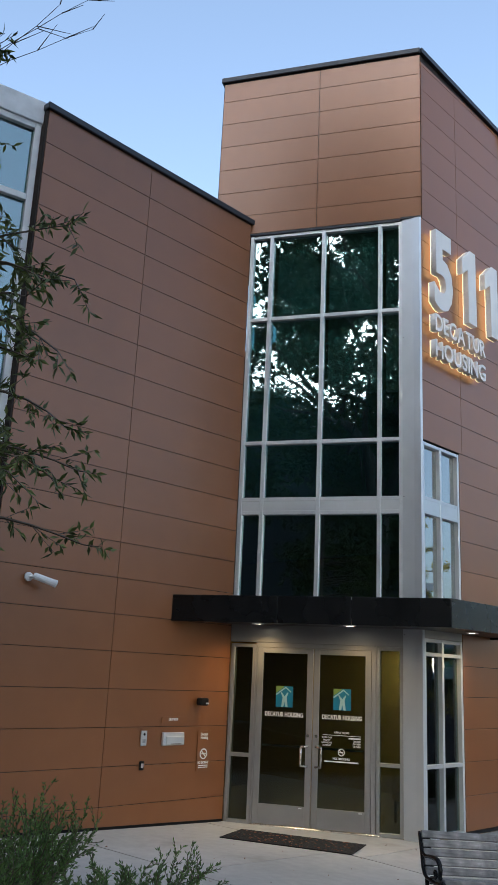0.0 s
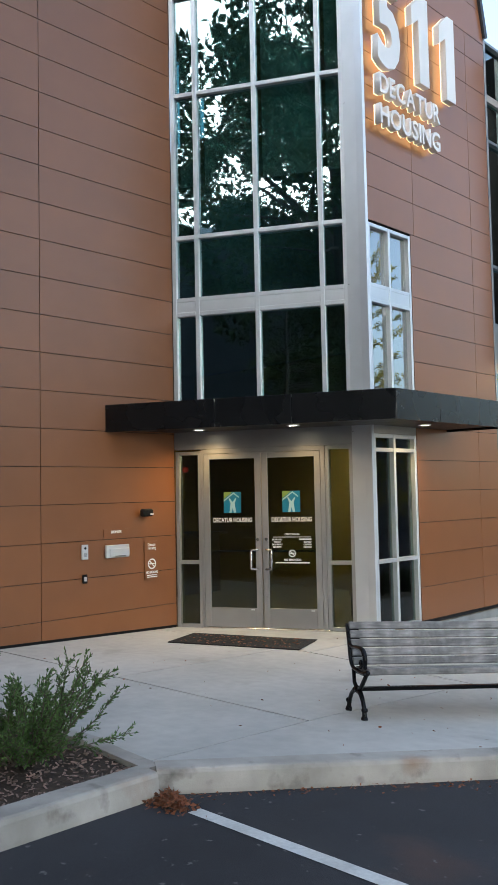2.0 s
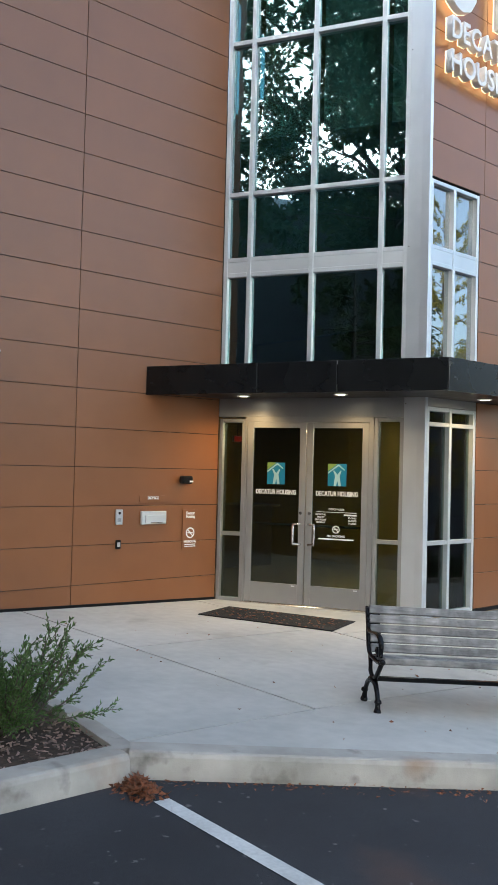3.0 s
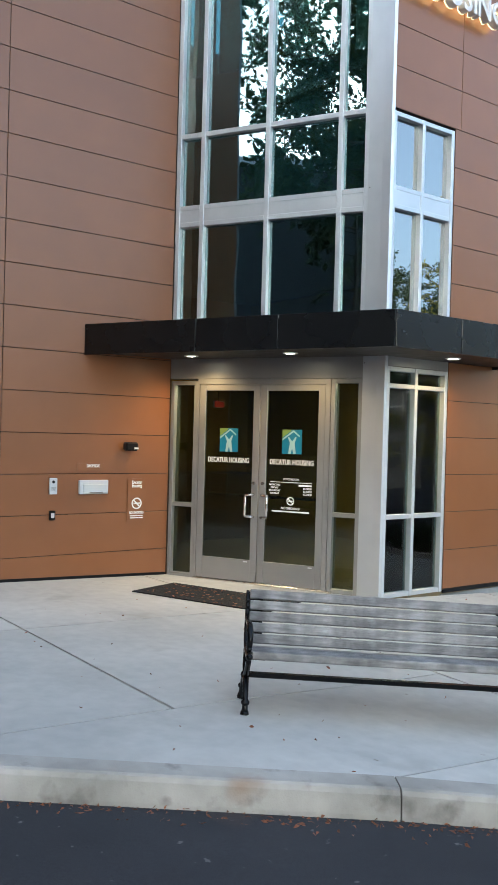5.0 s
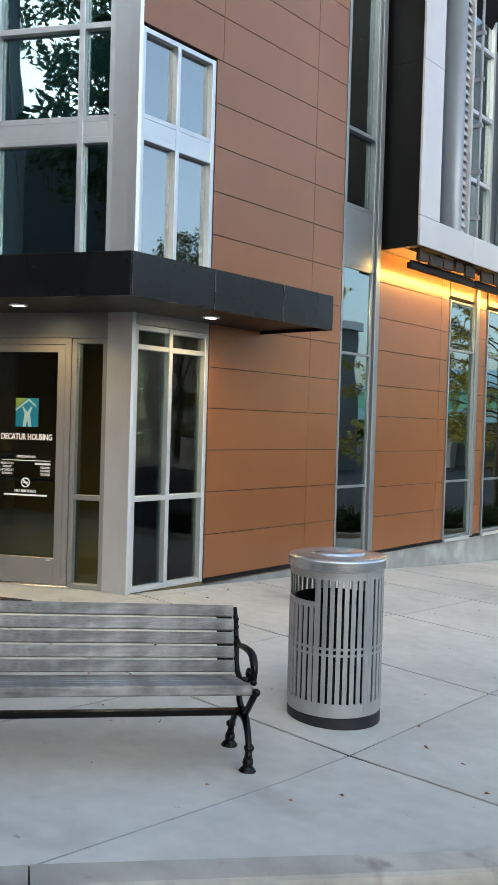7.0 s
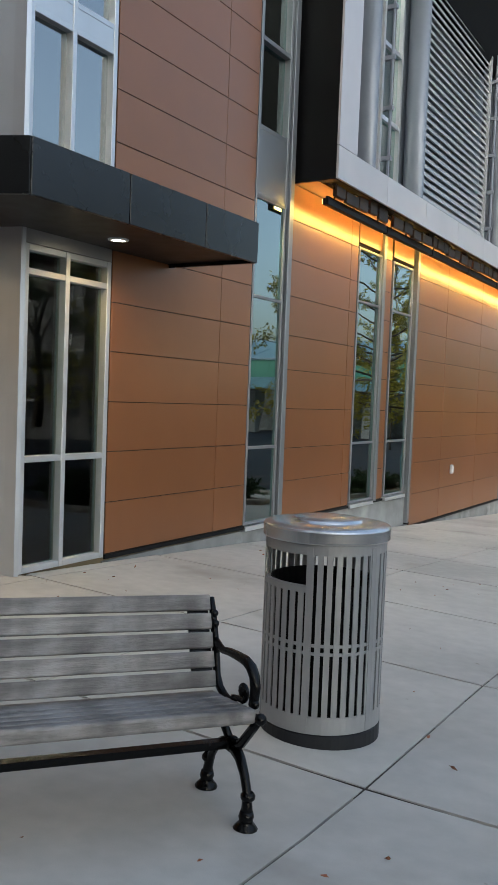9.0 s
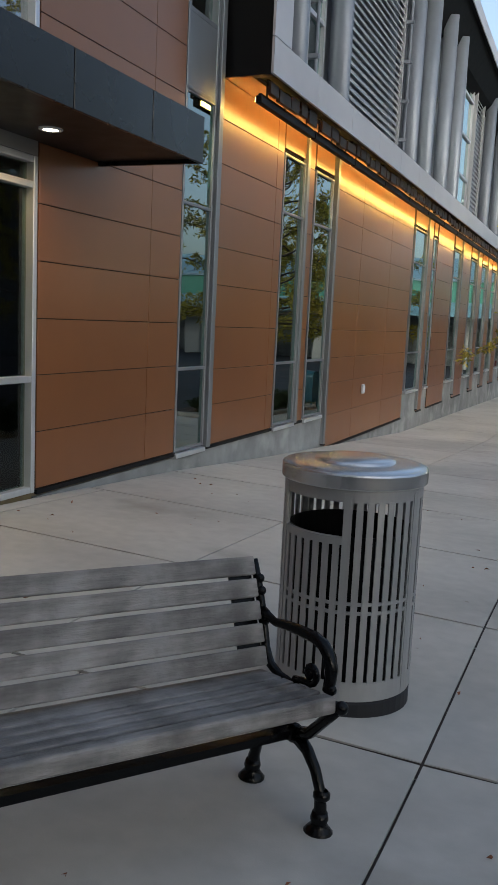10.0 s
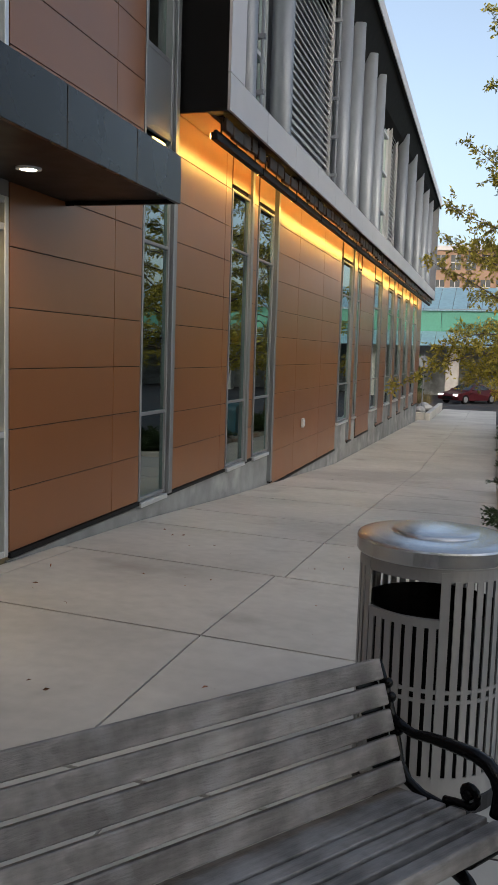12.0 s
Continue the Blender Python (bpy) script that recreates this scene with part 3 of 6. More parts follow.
# ---- canopy ----
def canopy():
    c = thing("canopy", "charcoal metal entrance canopy with recessed downlights", "canopy", kind="structure")
    n = Vector((SF_D.y, -SF_D.x))
    a, b, e = Vector((XL - 0.02, 8.02)), Vector((-5.71, 9.62)), Vector((-5.71, 12.44))
    pts = [a, b, e, Vector((XW - 0.03, 12.44)), Vector((XW - 0.03, 10.62)), Vector((-6.80, 10.53)), Vector((-9.27, 9.24))]
    bm = bmesh.new()
    prism(bm, [tuple(p) for p in pts], 2.75, 2.99)
    part("core", bm, M_SOFFIT_D, c)
    bm = bmesh.new()
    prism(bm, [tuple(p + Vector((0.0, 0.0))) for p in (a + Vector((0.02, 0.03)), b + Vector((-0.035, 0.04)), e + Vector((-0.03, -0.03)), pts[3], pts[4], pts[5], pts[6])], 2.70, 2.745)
    part("soffit", bm, M_SOFFIT, c, "very dark brown soffit")

    def run(p, q, cuts):
        d = (q - p).normalized()
        ln = (q - p).length
        m = Matrix.Translation((p.x, p.y, 0)) @ Matrix.Rotation(math.atan2(d.y, d.x), 4, "Z")
        es = [0] + cuts + [ln]
        for s, t in zip(es, es[1:]):
            part("fascia_panel", boxes((s + 0.006, t - 0.006, -0.004, 0.03, 2.665, 3.03), b=0.003), M_DARK, c, m=m)
    run(a, b, [1.60, 2.62])
    run(b, e, [0.98, 1.97])
    run(e, pts[3], [])
    for i, (x, y) in enumerate(((-8.59, 9.126), (-7.328, 9.634), (-6.315, 11.20))):
        bm = bmesh.new()
        lathe(bm, [(0, 2.694), (0.055, 2.694)], 20, (x, y))
        part("downlight", bm, M_LIGHT, c, "lit recessed downlight")
        bm = bmesh.new()
        lathe(bm, [(0.056, 2.70), (0.058, 2.688), (0.085, 2.690), (0.088, 2.70)], 20, (x, y))
        part("downlight_rim", bm, M_WHITE, c)
        la = new("downlight_lamp", bpy.data.lights.new("downlight_lamp", "SPOT"))
        la.data.energy = 22
        la.data.color = (1.0, 0.62, 0.26)
        la.data.spot_size = radians(150)
        la.data.spot_blend = 1.0
        la.data.shadow_soft_size = 0.05
        la.matrix_world = pose(x, y, 2.66)
    return c


canopy()


# ---- long wing: lower wall ----
def long_wall():
    # solid stretches (from, to, bottom of the cladding) and windows (from, to)
    solids = [(14.88, 16.86, -0.05), (17.80, 18.14, -0.05), (19.40, 25.05, -0.62), (26.72, 27.3, -0.60), (28.0, 30.3, -0.60), (31.9, 33.5, -0.6),
              (35.1, 36.0, -0.6), (37.6, 38.7, -0.6), (40.3, 41.7, -0.6), (43.5, 45.8, -0.6)]
    wins = [(13.99, 14.71), (16.89, 17.74), (18.20, 19.08), (25.25, 26.6), (27.42, 27.88), (30.5, 31.75), (33.7, 34.95), (36.2, 37.45), (38.9, 40.1), (41.9, 43.3)]
    w = solid("wall_4", boxes(*[(a, b, 0.0, 0.3, z - 0.02, 4.06) for a, b, z in solids], (14.0, 45.8, 0.02, 0.3, 3.68, 4.06)), M_JOINT,
              "long brown panelled ground-floor wall with tall windows", "wall", kind="structure", m=MW_M)
    lv = {0: [0.42, 0.83, 1.32, 1.80, 2.22, 2.70, 3.14, 3.62], 2: [-0.09, 0.44, 0.86, 1.32, 1.78, 2.20, 2.67, 3.12, 3.55]}
    for i, (a, b, z) in enumerate(solids):
        zs = [z] + lv.get(i, lv[2] if z < -0.3 else lv[0]) + [4.05]
        cuts = [a, b]
        if i == 0:
            cuts = [a, 16.62, b]
        if i == 2:
            cuts = [a, 20.9, 23.1, b]
        for u0, u1 in zip(cuts, cuts[1:]):
            panels(w, ID, [(u0, u1, zs)])
        part("base_trim", boxes((a, b, -0.03, -0.002, z - 0.04, z - 0.004)), M_BLACK, w, "black base strip")
    for a, b in wins[1:]:
        panels(w, ID, [(a, b, [3.70, 4.05])])
    for i, (a, b) in enumerate(wins):
        top = 3.66
        win = glazing("window_%d" % (6 + i), MW_M, [a + 0.018, b - 0.018], [-0.02, 0.84, 2.88, top - 0.03] if i else [-0.02, 0.86, 2.6, 3.72], M_GLASS_W, M_ALU_G,
                      "tall narrow green-tinted window in a silver frame", glass_v=0.006, w=0.034)
        part("sill", boxes((a, b, -0.05, 0.1, -0.10, -0.05), b=0.004), M_ALU, win, "silver sill")
    # silver fins beside some windows
    for u, z0 in ((14.78, -0.06), (17.77, -0.06), (19.24, -0.55), (26.66, -0.55), (31.82, -0.5), (35.02, -0.5), (37.52, -0.5), (40.2, -0.5), (43.4, -0.5)):
        f = thing("metal_fin", "silver-grey metal strip beside a tall window", "trim", group="wall fins", m=MW_M)
        zt = 4.05 if u > 15 else 9.3
        part("face", boxes((u - 0.05, u + 0.05, -0.055, -0.04, z0, zt), b=0.004), M_ALU_G, f)
        part("return", boxes((u - 0.046, u + 0.046, -0.04, 0.10, z0, zt)), M_ALU_G, f)
        part("foot", boxes((u - 0.052, u + 0.052, -0.058, 0.0, z0 - 0.02, z0)), M_BLACK, f)
    # concrete plinth
    bm = bmesh.new()
    ys = [11.59, 14.0, 14.9, 16.9, 19.3, 25.1, 30, 36, 45.8]
    for a, b in zip(ys, ys[1:]):
        box(bm, a, b, 0.012, 0.34, -2.2, -0.10 if a < 19 else -0.10)
    solid("plinth", bm, M_PLINTH, "weathered bare concrete plinth under the wall", "plinth", kind="structure", m=MW_M)
    o = thing("wall_outlet", "small grey outdoor socket box on the brown wall", "outlet", m=MW_M)
    part("cover", boxes((21.44, 21.54, -0.075, -0.026, 0.15, 0.32), b=0.008), M_ALU, o)
    part("lid", boxes((21.45, 21.53, -0.085, -0.074, 0.17, 0.29), b=0.004), M_WHITE, o)


long_wall()
glazing("window_20", MW_M, [14.02, 14.70], [3.74, 4.50, 5.48, 7.6, 9.30], M_GLASS_W, M_ALU_G, "upper bay window between the tower and the dark box", solid_rows=(0,), glass_v=0.06)


# ---- upper box of the long wing ----
def roof_drop(y):
    return -0.030 * max(0.0, y - 15)


def upper_box():
    X0, X1 = XW, -6.13
    b = thing("upper_storey", "projecting upper storey framed in charcoal and pale metal", "facade", kind="structure")
    bm = bmesh.new()
    prism(bm, [(XW - 0.1, 14.9), (X1 - 0.02, 14.9), (X1 - 0.02, 15.02), (XW - 0.1, 15.02)], 4.06, 9.42)
    part("end_panel", bm, M_BOX, b, "charcoal metal end panel")
    for z in (6.5, 8.95):
        part("panel_joint", boxes((XW - 0.1, X1 - 0.03, 14.894, 14.905, z, z + 0.01)), M_BLACK, b)
    # pale jamb and bottom fascia, in panels
    for z0, z1 in ((4.455, 6.5), (6.5, 8.0), (8.0, 9.1)):
        part("jamb_panel", boxes((X1 - 0.02, X1 + 0.01, 14.9, 15.42, z0 + 0.004, z1 - 0.004)), M_FASCIA, b)
    part("jamb_return", boxes((X1 - 0.5, X1 - 0.02, 15.36, 15.41, 4.45, 9.0)), M_FASCIA, b)
    y = 14.9
    while y < 45.4:
        y1 = min(y + 1.53, 45.6)
        part("fascia_panel", boxes((X1 - 0.02, X1 + 0.01, y + 0.004, y1 - 0.004, 4.07, 4.45)), M_FASCIA, b)
        y = y1
    part("ledge", boxes((XW, X1 - 0.02, 15.02, 45.6, 4.38, 4.44)), M_FASCIA, b)
    part("box_soffit", boxes((XW - 0.05, X1 - 0.25, 14.92, 45.6, 4.055, 4.075)), M_PANEL, b, "brown soffit panel")
    part("soffit_channel", boxes((X1 - 0.25, X1 - 0.02, 14.92, 45.6, 4.10, 4.14)), M_SOFFIT_D, b, "open dark soffit channel")
    part("end_wall", boxes((XW - 0.1, X1, 45.6, 45.75, 4.06, 8.2)), M_GREY, b)
    # back wall
    part("back_wall", boxes((XW - 0.25, XW - 0.05, 15.02, 45.6, 4.06, 8.9)), M_GREY, b)
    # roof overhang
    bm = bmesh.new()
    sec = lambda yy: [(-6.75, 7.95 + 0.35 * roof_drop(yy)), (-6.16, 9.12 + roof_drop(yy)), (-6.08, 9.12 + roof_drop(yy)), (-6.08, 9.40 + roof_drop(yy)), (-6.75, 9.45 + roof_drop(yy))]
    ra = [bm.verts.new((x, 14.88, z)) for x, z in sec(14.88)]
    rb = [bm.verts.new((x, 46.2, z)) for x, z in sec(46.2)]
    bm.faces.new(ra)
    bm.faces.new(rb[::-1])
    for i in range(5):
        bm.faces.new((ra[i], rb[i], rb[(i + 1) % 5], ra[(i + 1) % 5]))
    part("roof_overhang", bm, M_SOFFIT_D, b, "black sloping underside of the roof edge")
    bm = bmesh.new()
    ra = [bm.verts.new((x, 14.87, z)) for x, z in ((-6.10, 9.14), (-6.06, 9.14), (-6.06, 9.46), (-6.10, 9.46))]
    rb = [bm.verts.new((x, 46.25, z + roof_drop(46.25))) for x, z in ((-6.10, 9.14), (-6.06, 9.14), (-6.06, 9.46), (-6.10, 9.46))]
    bm.faces.new(ra)
    bm.faces.new(rb[::-1])
    for i in range(4):
        bm.faces.new((ra[i], rb[i], rb[(i + 1) % 4], ra[(i + 1) % 4]))
    part("roof_edge", bm, M_FASCIA, b, "pale metal roof edge")
    # blade fins
    bm = bmesh.new()
    rings = []
    for z in (4.44, 8.3):
        rings.append([bm.verts.new((0.165 * math.cos(k * math.pi / 10), 0.10 * math.sin(k * math.pi / 10), z)) for k in range(20)])
    for k in range(20):
        bm.faces.new((rings[0][k], rings[0][(k + 1) % 20], rings[1][(k + 1) % 20], rings[1][k]))
    bm.faces.new(rings[1])
    fin = mesh_of(bm, "blade_fin", M_FIN, True)
    for y in (16.25, 18.09, 22.72, 24.17, 26.0, 27.5, 33.2, 35.9, 38.7, 41.3, 43.6):
        share("blade_fin", fin, b, pose(-6.40, y, 0))
    # louvre fields
    for a, c in ((16.42, 17.02), (18.5, 22.3), (31.3, 32.7), (36.6, 38.2)):
        bm = bmesh.new()
        z = 4.50
        while z < 8.6:
            box(bm, -0.10, 0.0, a, c, -0.006, 0.006, m=Matrix.Translation((-6.56, 0, z)) @ Matrix.Rotation(radians(66), 4, "Y"))
            z += 0.125
        lv = part("louvre_slats", bm, M_LOUVER, b, "grey horizontal louvre slats")
        lv["kind"] = "stuff"
        for yy in (a - 0.03, c + 0.03):
            part("louvre_frame", boxes((-6.66, -6.52, yy - 0.03, yy + 0.03, 4.44, 8.5)), M_LOUVER, b)
    # windows with slim frames and brackets
    for a, c in ((17.1, 17.9), (22.9, 23.9), (24.4, 25.7), (26.3, 27.2), (28.0, 29.3), (29.5, 31.0), (33.6, 35.5), (39.1, 40.9), (41.7, 43.2)):
        for yy in (a, c):
            part("window_frame", boxes((-6.66, -6.58, yy - 0.03, yy + 0.03, 4.44, 8.6)), M_ALU, b)
        for z in (4.5, 5.55, 6.6, 7.65):
            part("window_rail", boxes((-6.66, -6.59, a + 0.03, c - 0.03, z - 0.03, z + 0.03)), M_ALU, b)
        part("pane", boxes((-6.65, -6.64, a, c, 4.5, 8.6)), M_GLASS_W, b)
    # ladder-like brackets on slim tubes
    for y in (17.12, 22.35):
        bm = bmesh.new()
        tube(bm, [(-6.42, y, 4.44), (-6.42, y, 8.2)], 0.022, 8)
        for z in (4.9, 5.6, 6.3, 7.0, 7.7):
            box(bm, -6.58, -6.38, y - 0.03, y + 0.03, z - 0.03, z + 0.03)
        part("bracket_tube", bm, M_FIN, b, "slim grey tube with brackets")


upper_box()


def linear_light(y0, y1):
    f = thing("linear_light", "black linear wall-washer lit amber under the eaves", "light", group="linear lights under the eaves")
    part("housing", boxes((-6.37, -6.29, y0 + 0.02, y1 - 0.02, 3.80, 3.88), (-6.35, -6.31, y0 + 0.05, y1 - 0.05, 3.88, 3.91), b=0.006), M_BLACK, f)
    part("lens", boxes((-6.384, -6.372, y0 + 0.05, y1 - 0.05, 3.815, 3.865)), M_AMBER, f, "glowing amber lens")
    rr = random.Random(int(y0 * 7))
    for k in (0.1, 0.46, 0.83):
        y = y0 + (y1 - y0) * (k + rr.uniform(-0.05, 0.05))
        part("bracket", boxes((-6.336, -6.324, y - 0.015, y + 0.015, 3.905, 4.10), (-6.36, -6.30, y - 0.03, y + 0.03, 4.085, 4.10)), M_BLACK, f)
    y = y0 + rr.uniform(0.02, 0.10)
    while y < y1 - 0.15:
        ln = rr.uniform(0.16, 0.42)
        za = 3.895 + rr.uniform(-0.01, 0.025)
        part("conduit_tray", boxes((-6.27 + rr.uniform(-0.015, 0.015), -6.215, y, min(y + ln, y1 - 0.02), za, za + rr.uniform(0.12, 0.165)), b=0.004), M_CONDUIT, f, "dark rusty conduit tray")
        y += ln + rr.uniform(0.02, 0.09)
    part("junction_box", boxes((-6.31, -6.25, y1 - 0.32, y1 - 0.18, 4.03, 4.09), b=0.006), M_BLACK, f)
    bm = bmesh.new()
    rr = random.Random(int(y0 * 10))
    pts = [(-6.25 + rr.uniform(-.03, .03), y0 + (y1 - y0) * k / 12, 4.0 + rr.uniform(-.045, .045)) for k in range(13)]
    tube(bm, pts, 0.009, 6)
    part("cable", bm, M_BLACK, f)


y = 15.0
while y < 45:
    linear_light(y, min(y + 1.9, 45.5))
    y += 1.9


# ---- shell of the building ----
def shell():
    def slab(name, pts, z0, z1, material, label, cat):
        bm = bmesh.new()
        prism(bm, pts, z0, z1)
        solid(name, bm, material, label, cat, kind="structure")
    lobby = [(-9.27, 9.30), (-6.85, 10.56), (-6.74, 10.70), (-6.74, 14.02), (-14.0, 14.02), (-14.0, 9.30)]
    slab("floor", lobby, -0.3, -0.035, M_LOBBYFLOOR, "polished tan lobby floor", "floor")
    slab("ceiling_lobby", [(-9.4, 9.5), (-7.0, 10.8), (-7.0, 14.0), (-14.0, 14.0), (-14.0, 9.5)], 2.80, 2.95, M_ROOM, "lobby ceiling", "ceiling")
    slab("floor_upper", [(-9.4, 9.6), (-6.95, 10.9), (-6.95, 14.0), (-14.0, 14.0), (-14.0, 9.6)], 4.42, 4.58, M_ROOM, "upper floor slab", "floor")
    solid("wall_lobby", boxes((-14.2, -14.0, 9.0, 14.2, -0.3, 2.95)), M_WARMWALL, "ochre lobby back wall", "wall", kind="structure")
    solid("wall_lobby_2", boxes((-14.0, -7.02, 14.03, 14.15, -0.3, 4.4)), M_WARMWALL, "ochre lobby side wall", "wall", kind="structure")
    # walls above the lobby take the darkened colour so the rooms look unlit
    solid("wall_upper_floor", boxes((-14.2, -14.0, 9.0, 14.2, 2.95, 9.3), (-14.0, -7.02, 14.03, 14.15, 4.4, 9.3)), M_DIM, "upper floor wall, coloured dark blue-grey for an unlit room", "wall", kind="structure")
    solid("wall_lobby_3", boxes((-14.0, -9.56, 9.15, 9.28, -0.3, 9.25)), M_ROOM, "plain inner side wall", "wall", kind="structure")
    slab("roof_tower", [(-9.78, 9.05), (-6.80, 10.60), (-6.80, 13.3), (-11.9, 13.3)], 11.9, 12.1, M_BACK, "flat tower roof", "roof")
    solid("wall_tower_back", boxes((-12.2, -6.8, 13.3, 13.4, 9.3, 12.2)), M_PANEL, "plain brown tower back wall", "wall", kind="structure")
    solid("wall_tower_side", boxes((-14.0, -6.8, 13.4, 14.02, 9.3, 9.38)), M_PANEL, "plain brown tower side wall", "wall", kind="structure")
    solid("wall_tower_left", boxes((-0.64, -0.5, 0.3, 4.9, 9.3, 12.35)), M_PANEL, "plain brown tower side wall", "wall", kind="structure", m=SF_M)
    # long wing body
    solid("wall_wing_inner", boxes((-7.9, -7.7, 14.2, 45.6, -2, 9.2)), M_ROOM, "plain inner wall behind the windows", "wall", kind="structure")
    slab("floor_wing", [(-7.7, 14.2), (-6.75, 14.2), (-6.75, 45.6), (-7.7, 45.6)], -0.25, -0.12, M_ROOM, "inner floor", "floor")
    solid("wall_wing_end", boxes((-20, -6.73, 45.8, 46.0, -2, 4.06), (-20, -6.7, 45.75, 45.95, 4.06, 8.2)), M_PANEL, "plain brown end wall", "wall", kind="structure")
    slab("roof_wing", [(-20, 13.9), (-6.72, 14.0), (-6.72, 46.0), (-20, 46)], 8.3, 8.42, M_BACK, "flat wing roof", "roof")
    solid("wall_wing_back", boxes((-20.2, -20, 13.9, 46, -2, 8.4)), M_BACK, "plain rear wall", "wall", kind="structure")
    # left wing
    solid("wall_left_back", boxes((-16.2, -16, -14, 9.3, -0.3, 9.3)), M_BACK, "plain rear wall", "wall", kind="structure")
    slab("roof_left", [(-16.2, -14), (-8.6, -14), (-9.6, 5.1), (-9.3, 5.2), (-9.3, 9.2), (-16.2, 9.2)], 9.2, 9.32, M_BACK, "flat wing roof", "roof")
    solid("wall_left_inner", boxes((-11.2, -11.0, -14, 5.1, -0.3, 9.2)), M_ROOM, "plain inner wall behind the glass", "wall", kind="structure")


shell()
# left wing glass bay, turned a little from the panelled wall
BAY_A, BAY_B = Vector((-9.70, 3.6, 0)), Vector((-9.38, 5.16, 0))
BAY_M = Matrix.Translation(BAY_A) @ Matrix.Rotation(math.atan2(BAY_B.y - BAY_A.y, BAY_B.x - BAY_A.x), 4, "Z")
glazing("window_21", BAY_M, [0.0, 0.75, 1.56], [-0.1, 1.6, 3.4, 5.0, 6.6, 8.05, 9.16], M_GLASS_UP, M_WHITE, "white-framed glazed bay of the left wing", w=0.09)
solid("bay_head", boxes((-0.1, 1.62, -0.05, 0.2, 9.2, 9.55), b=0.01), M_WHITE, "white parapet band over the glass bay", "trim", kind="structure", m=BAY_M)
# taller unseen block beside the car park, added for the entrance glass's dark reflection
WING_M = Matrix.Translation((-8.45, 0, 0)) @ Matrix.Rotation(radians(90), 4, "Z")
lw = wall("wall_5", WING_M, -16, 1.2, -0.3, 13.6, depth=0.9, label="unseen tall charcoal wall added for reflections, with vertical silver strips", material=M_DARK)
for k in range(14):
    u = -15.6 + 1.22 * k
    part("wall_strip", boxes((u - 0.03, u + 0.03, -0.06, -0.002, 0.2, 13.4)), M_ALU_G, lw)
for z in (4.4, 8.9, 13.4):
    part("floor_band", boxes((-15.9, 1.15, -0.05, -0.002, z, z + 0.18)), M_GREY, lw)
solid("wall_wing_return", boxes((-9.72, -8.45, 1.22, 1.5, -0.3, 13.6), (-9.9, -9.7, 1.5, 3.58, -0.3, 9.2)), M_PANEL, "plain brown return wall of the left wing", "wall", kind="structure")

# upper-floor shade and dim lobby things
sh = thing("roller_shade", "pale green-grey roller shade drawn half down behind the glass", "shade", m=SF_M)
for u0, u1 in ((0.08, 0.40), (0.46, 1.28), (1.34, 2.22), (2.28, 2.57)):
    part("shade_cloth", boxes((u0, u1, 0.20, 0.205, 6.37, 9.15)), M_SHADE, sh)
    part("shade_rail", boxes((u0, u1, 0.19, 0.215, 6.345, 6.37)), M_ALU, sh)


# ---- paving ----
def clipped(bm, co, no):
    bmesh.ops.bisect_plane(bm, geom=list(bm.verts) + list(bm.edges) + list(bm.faces), plane_co=(co[0], co[1], 0), plane_no=(no[0], no[1], 0), clear_outer=True)


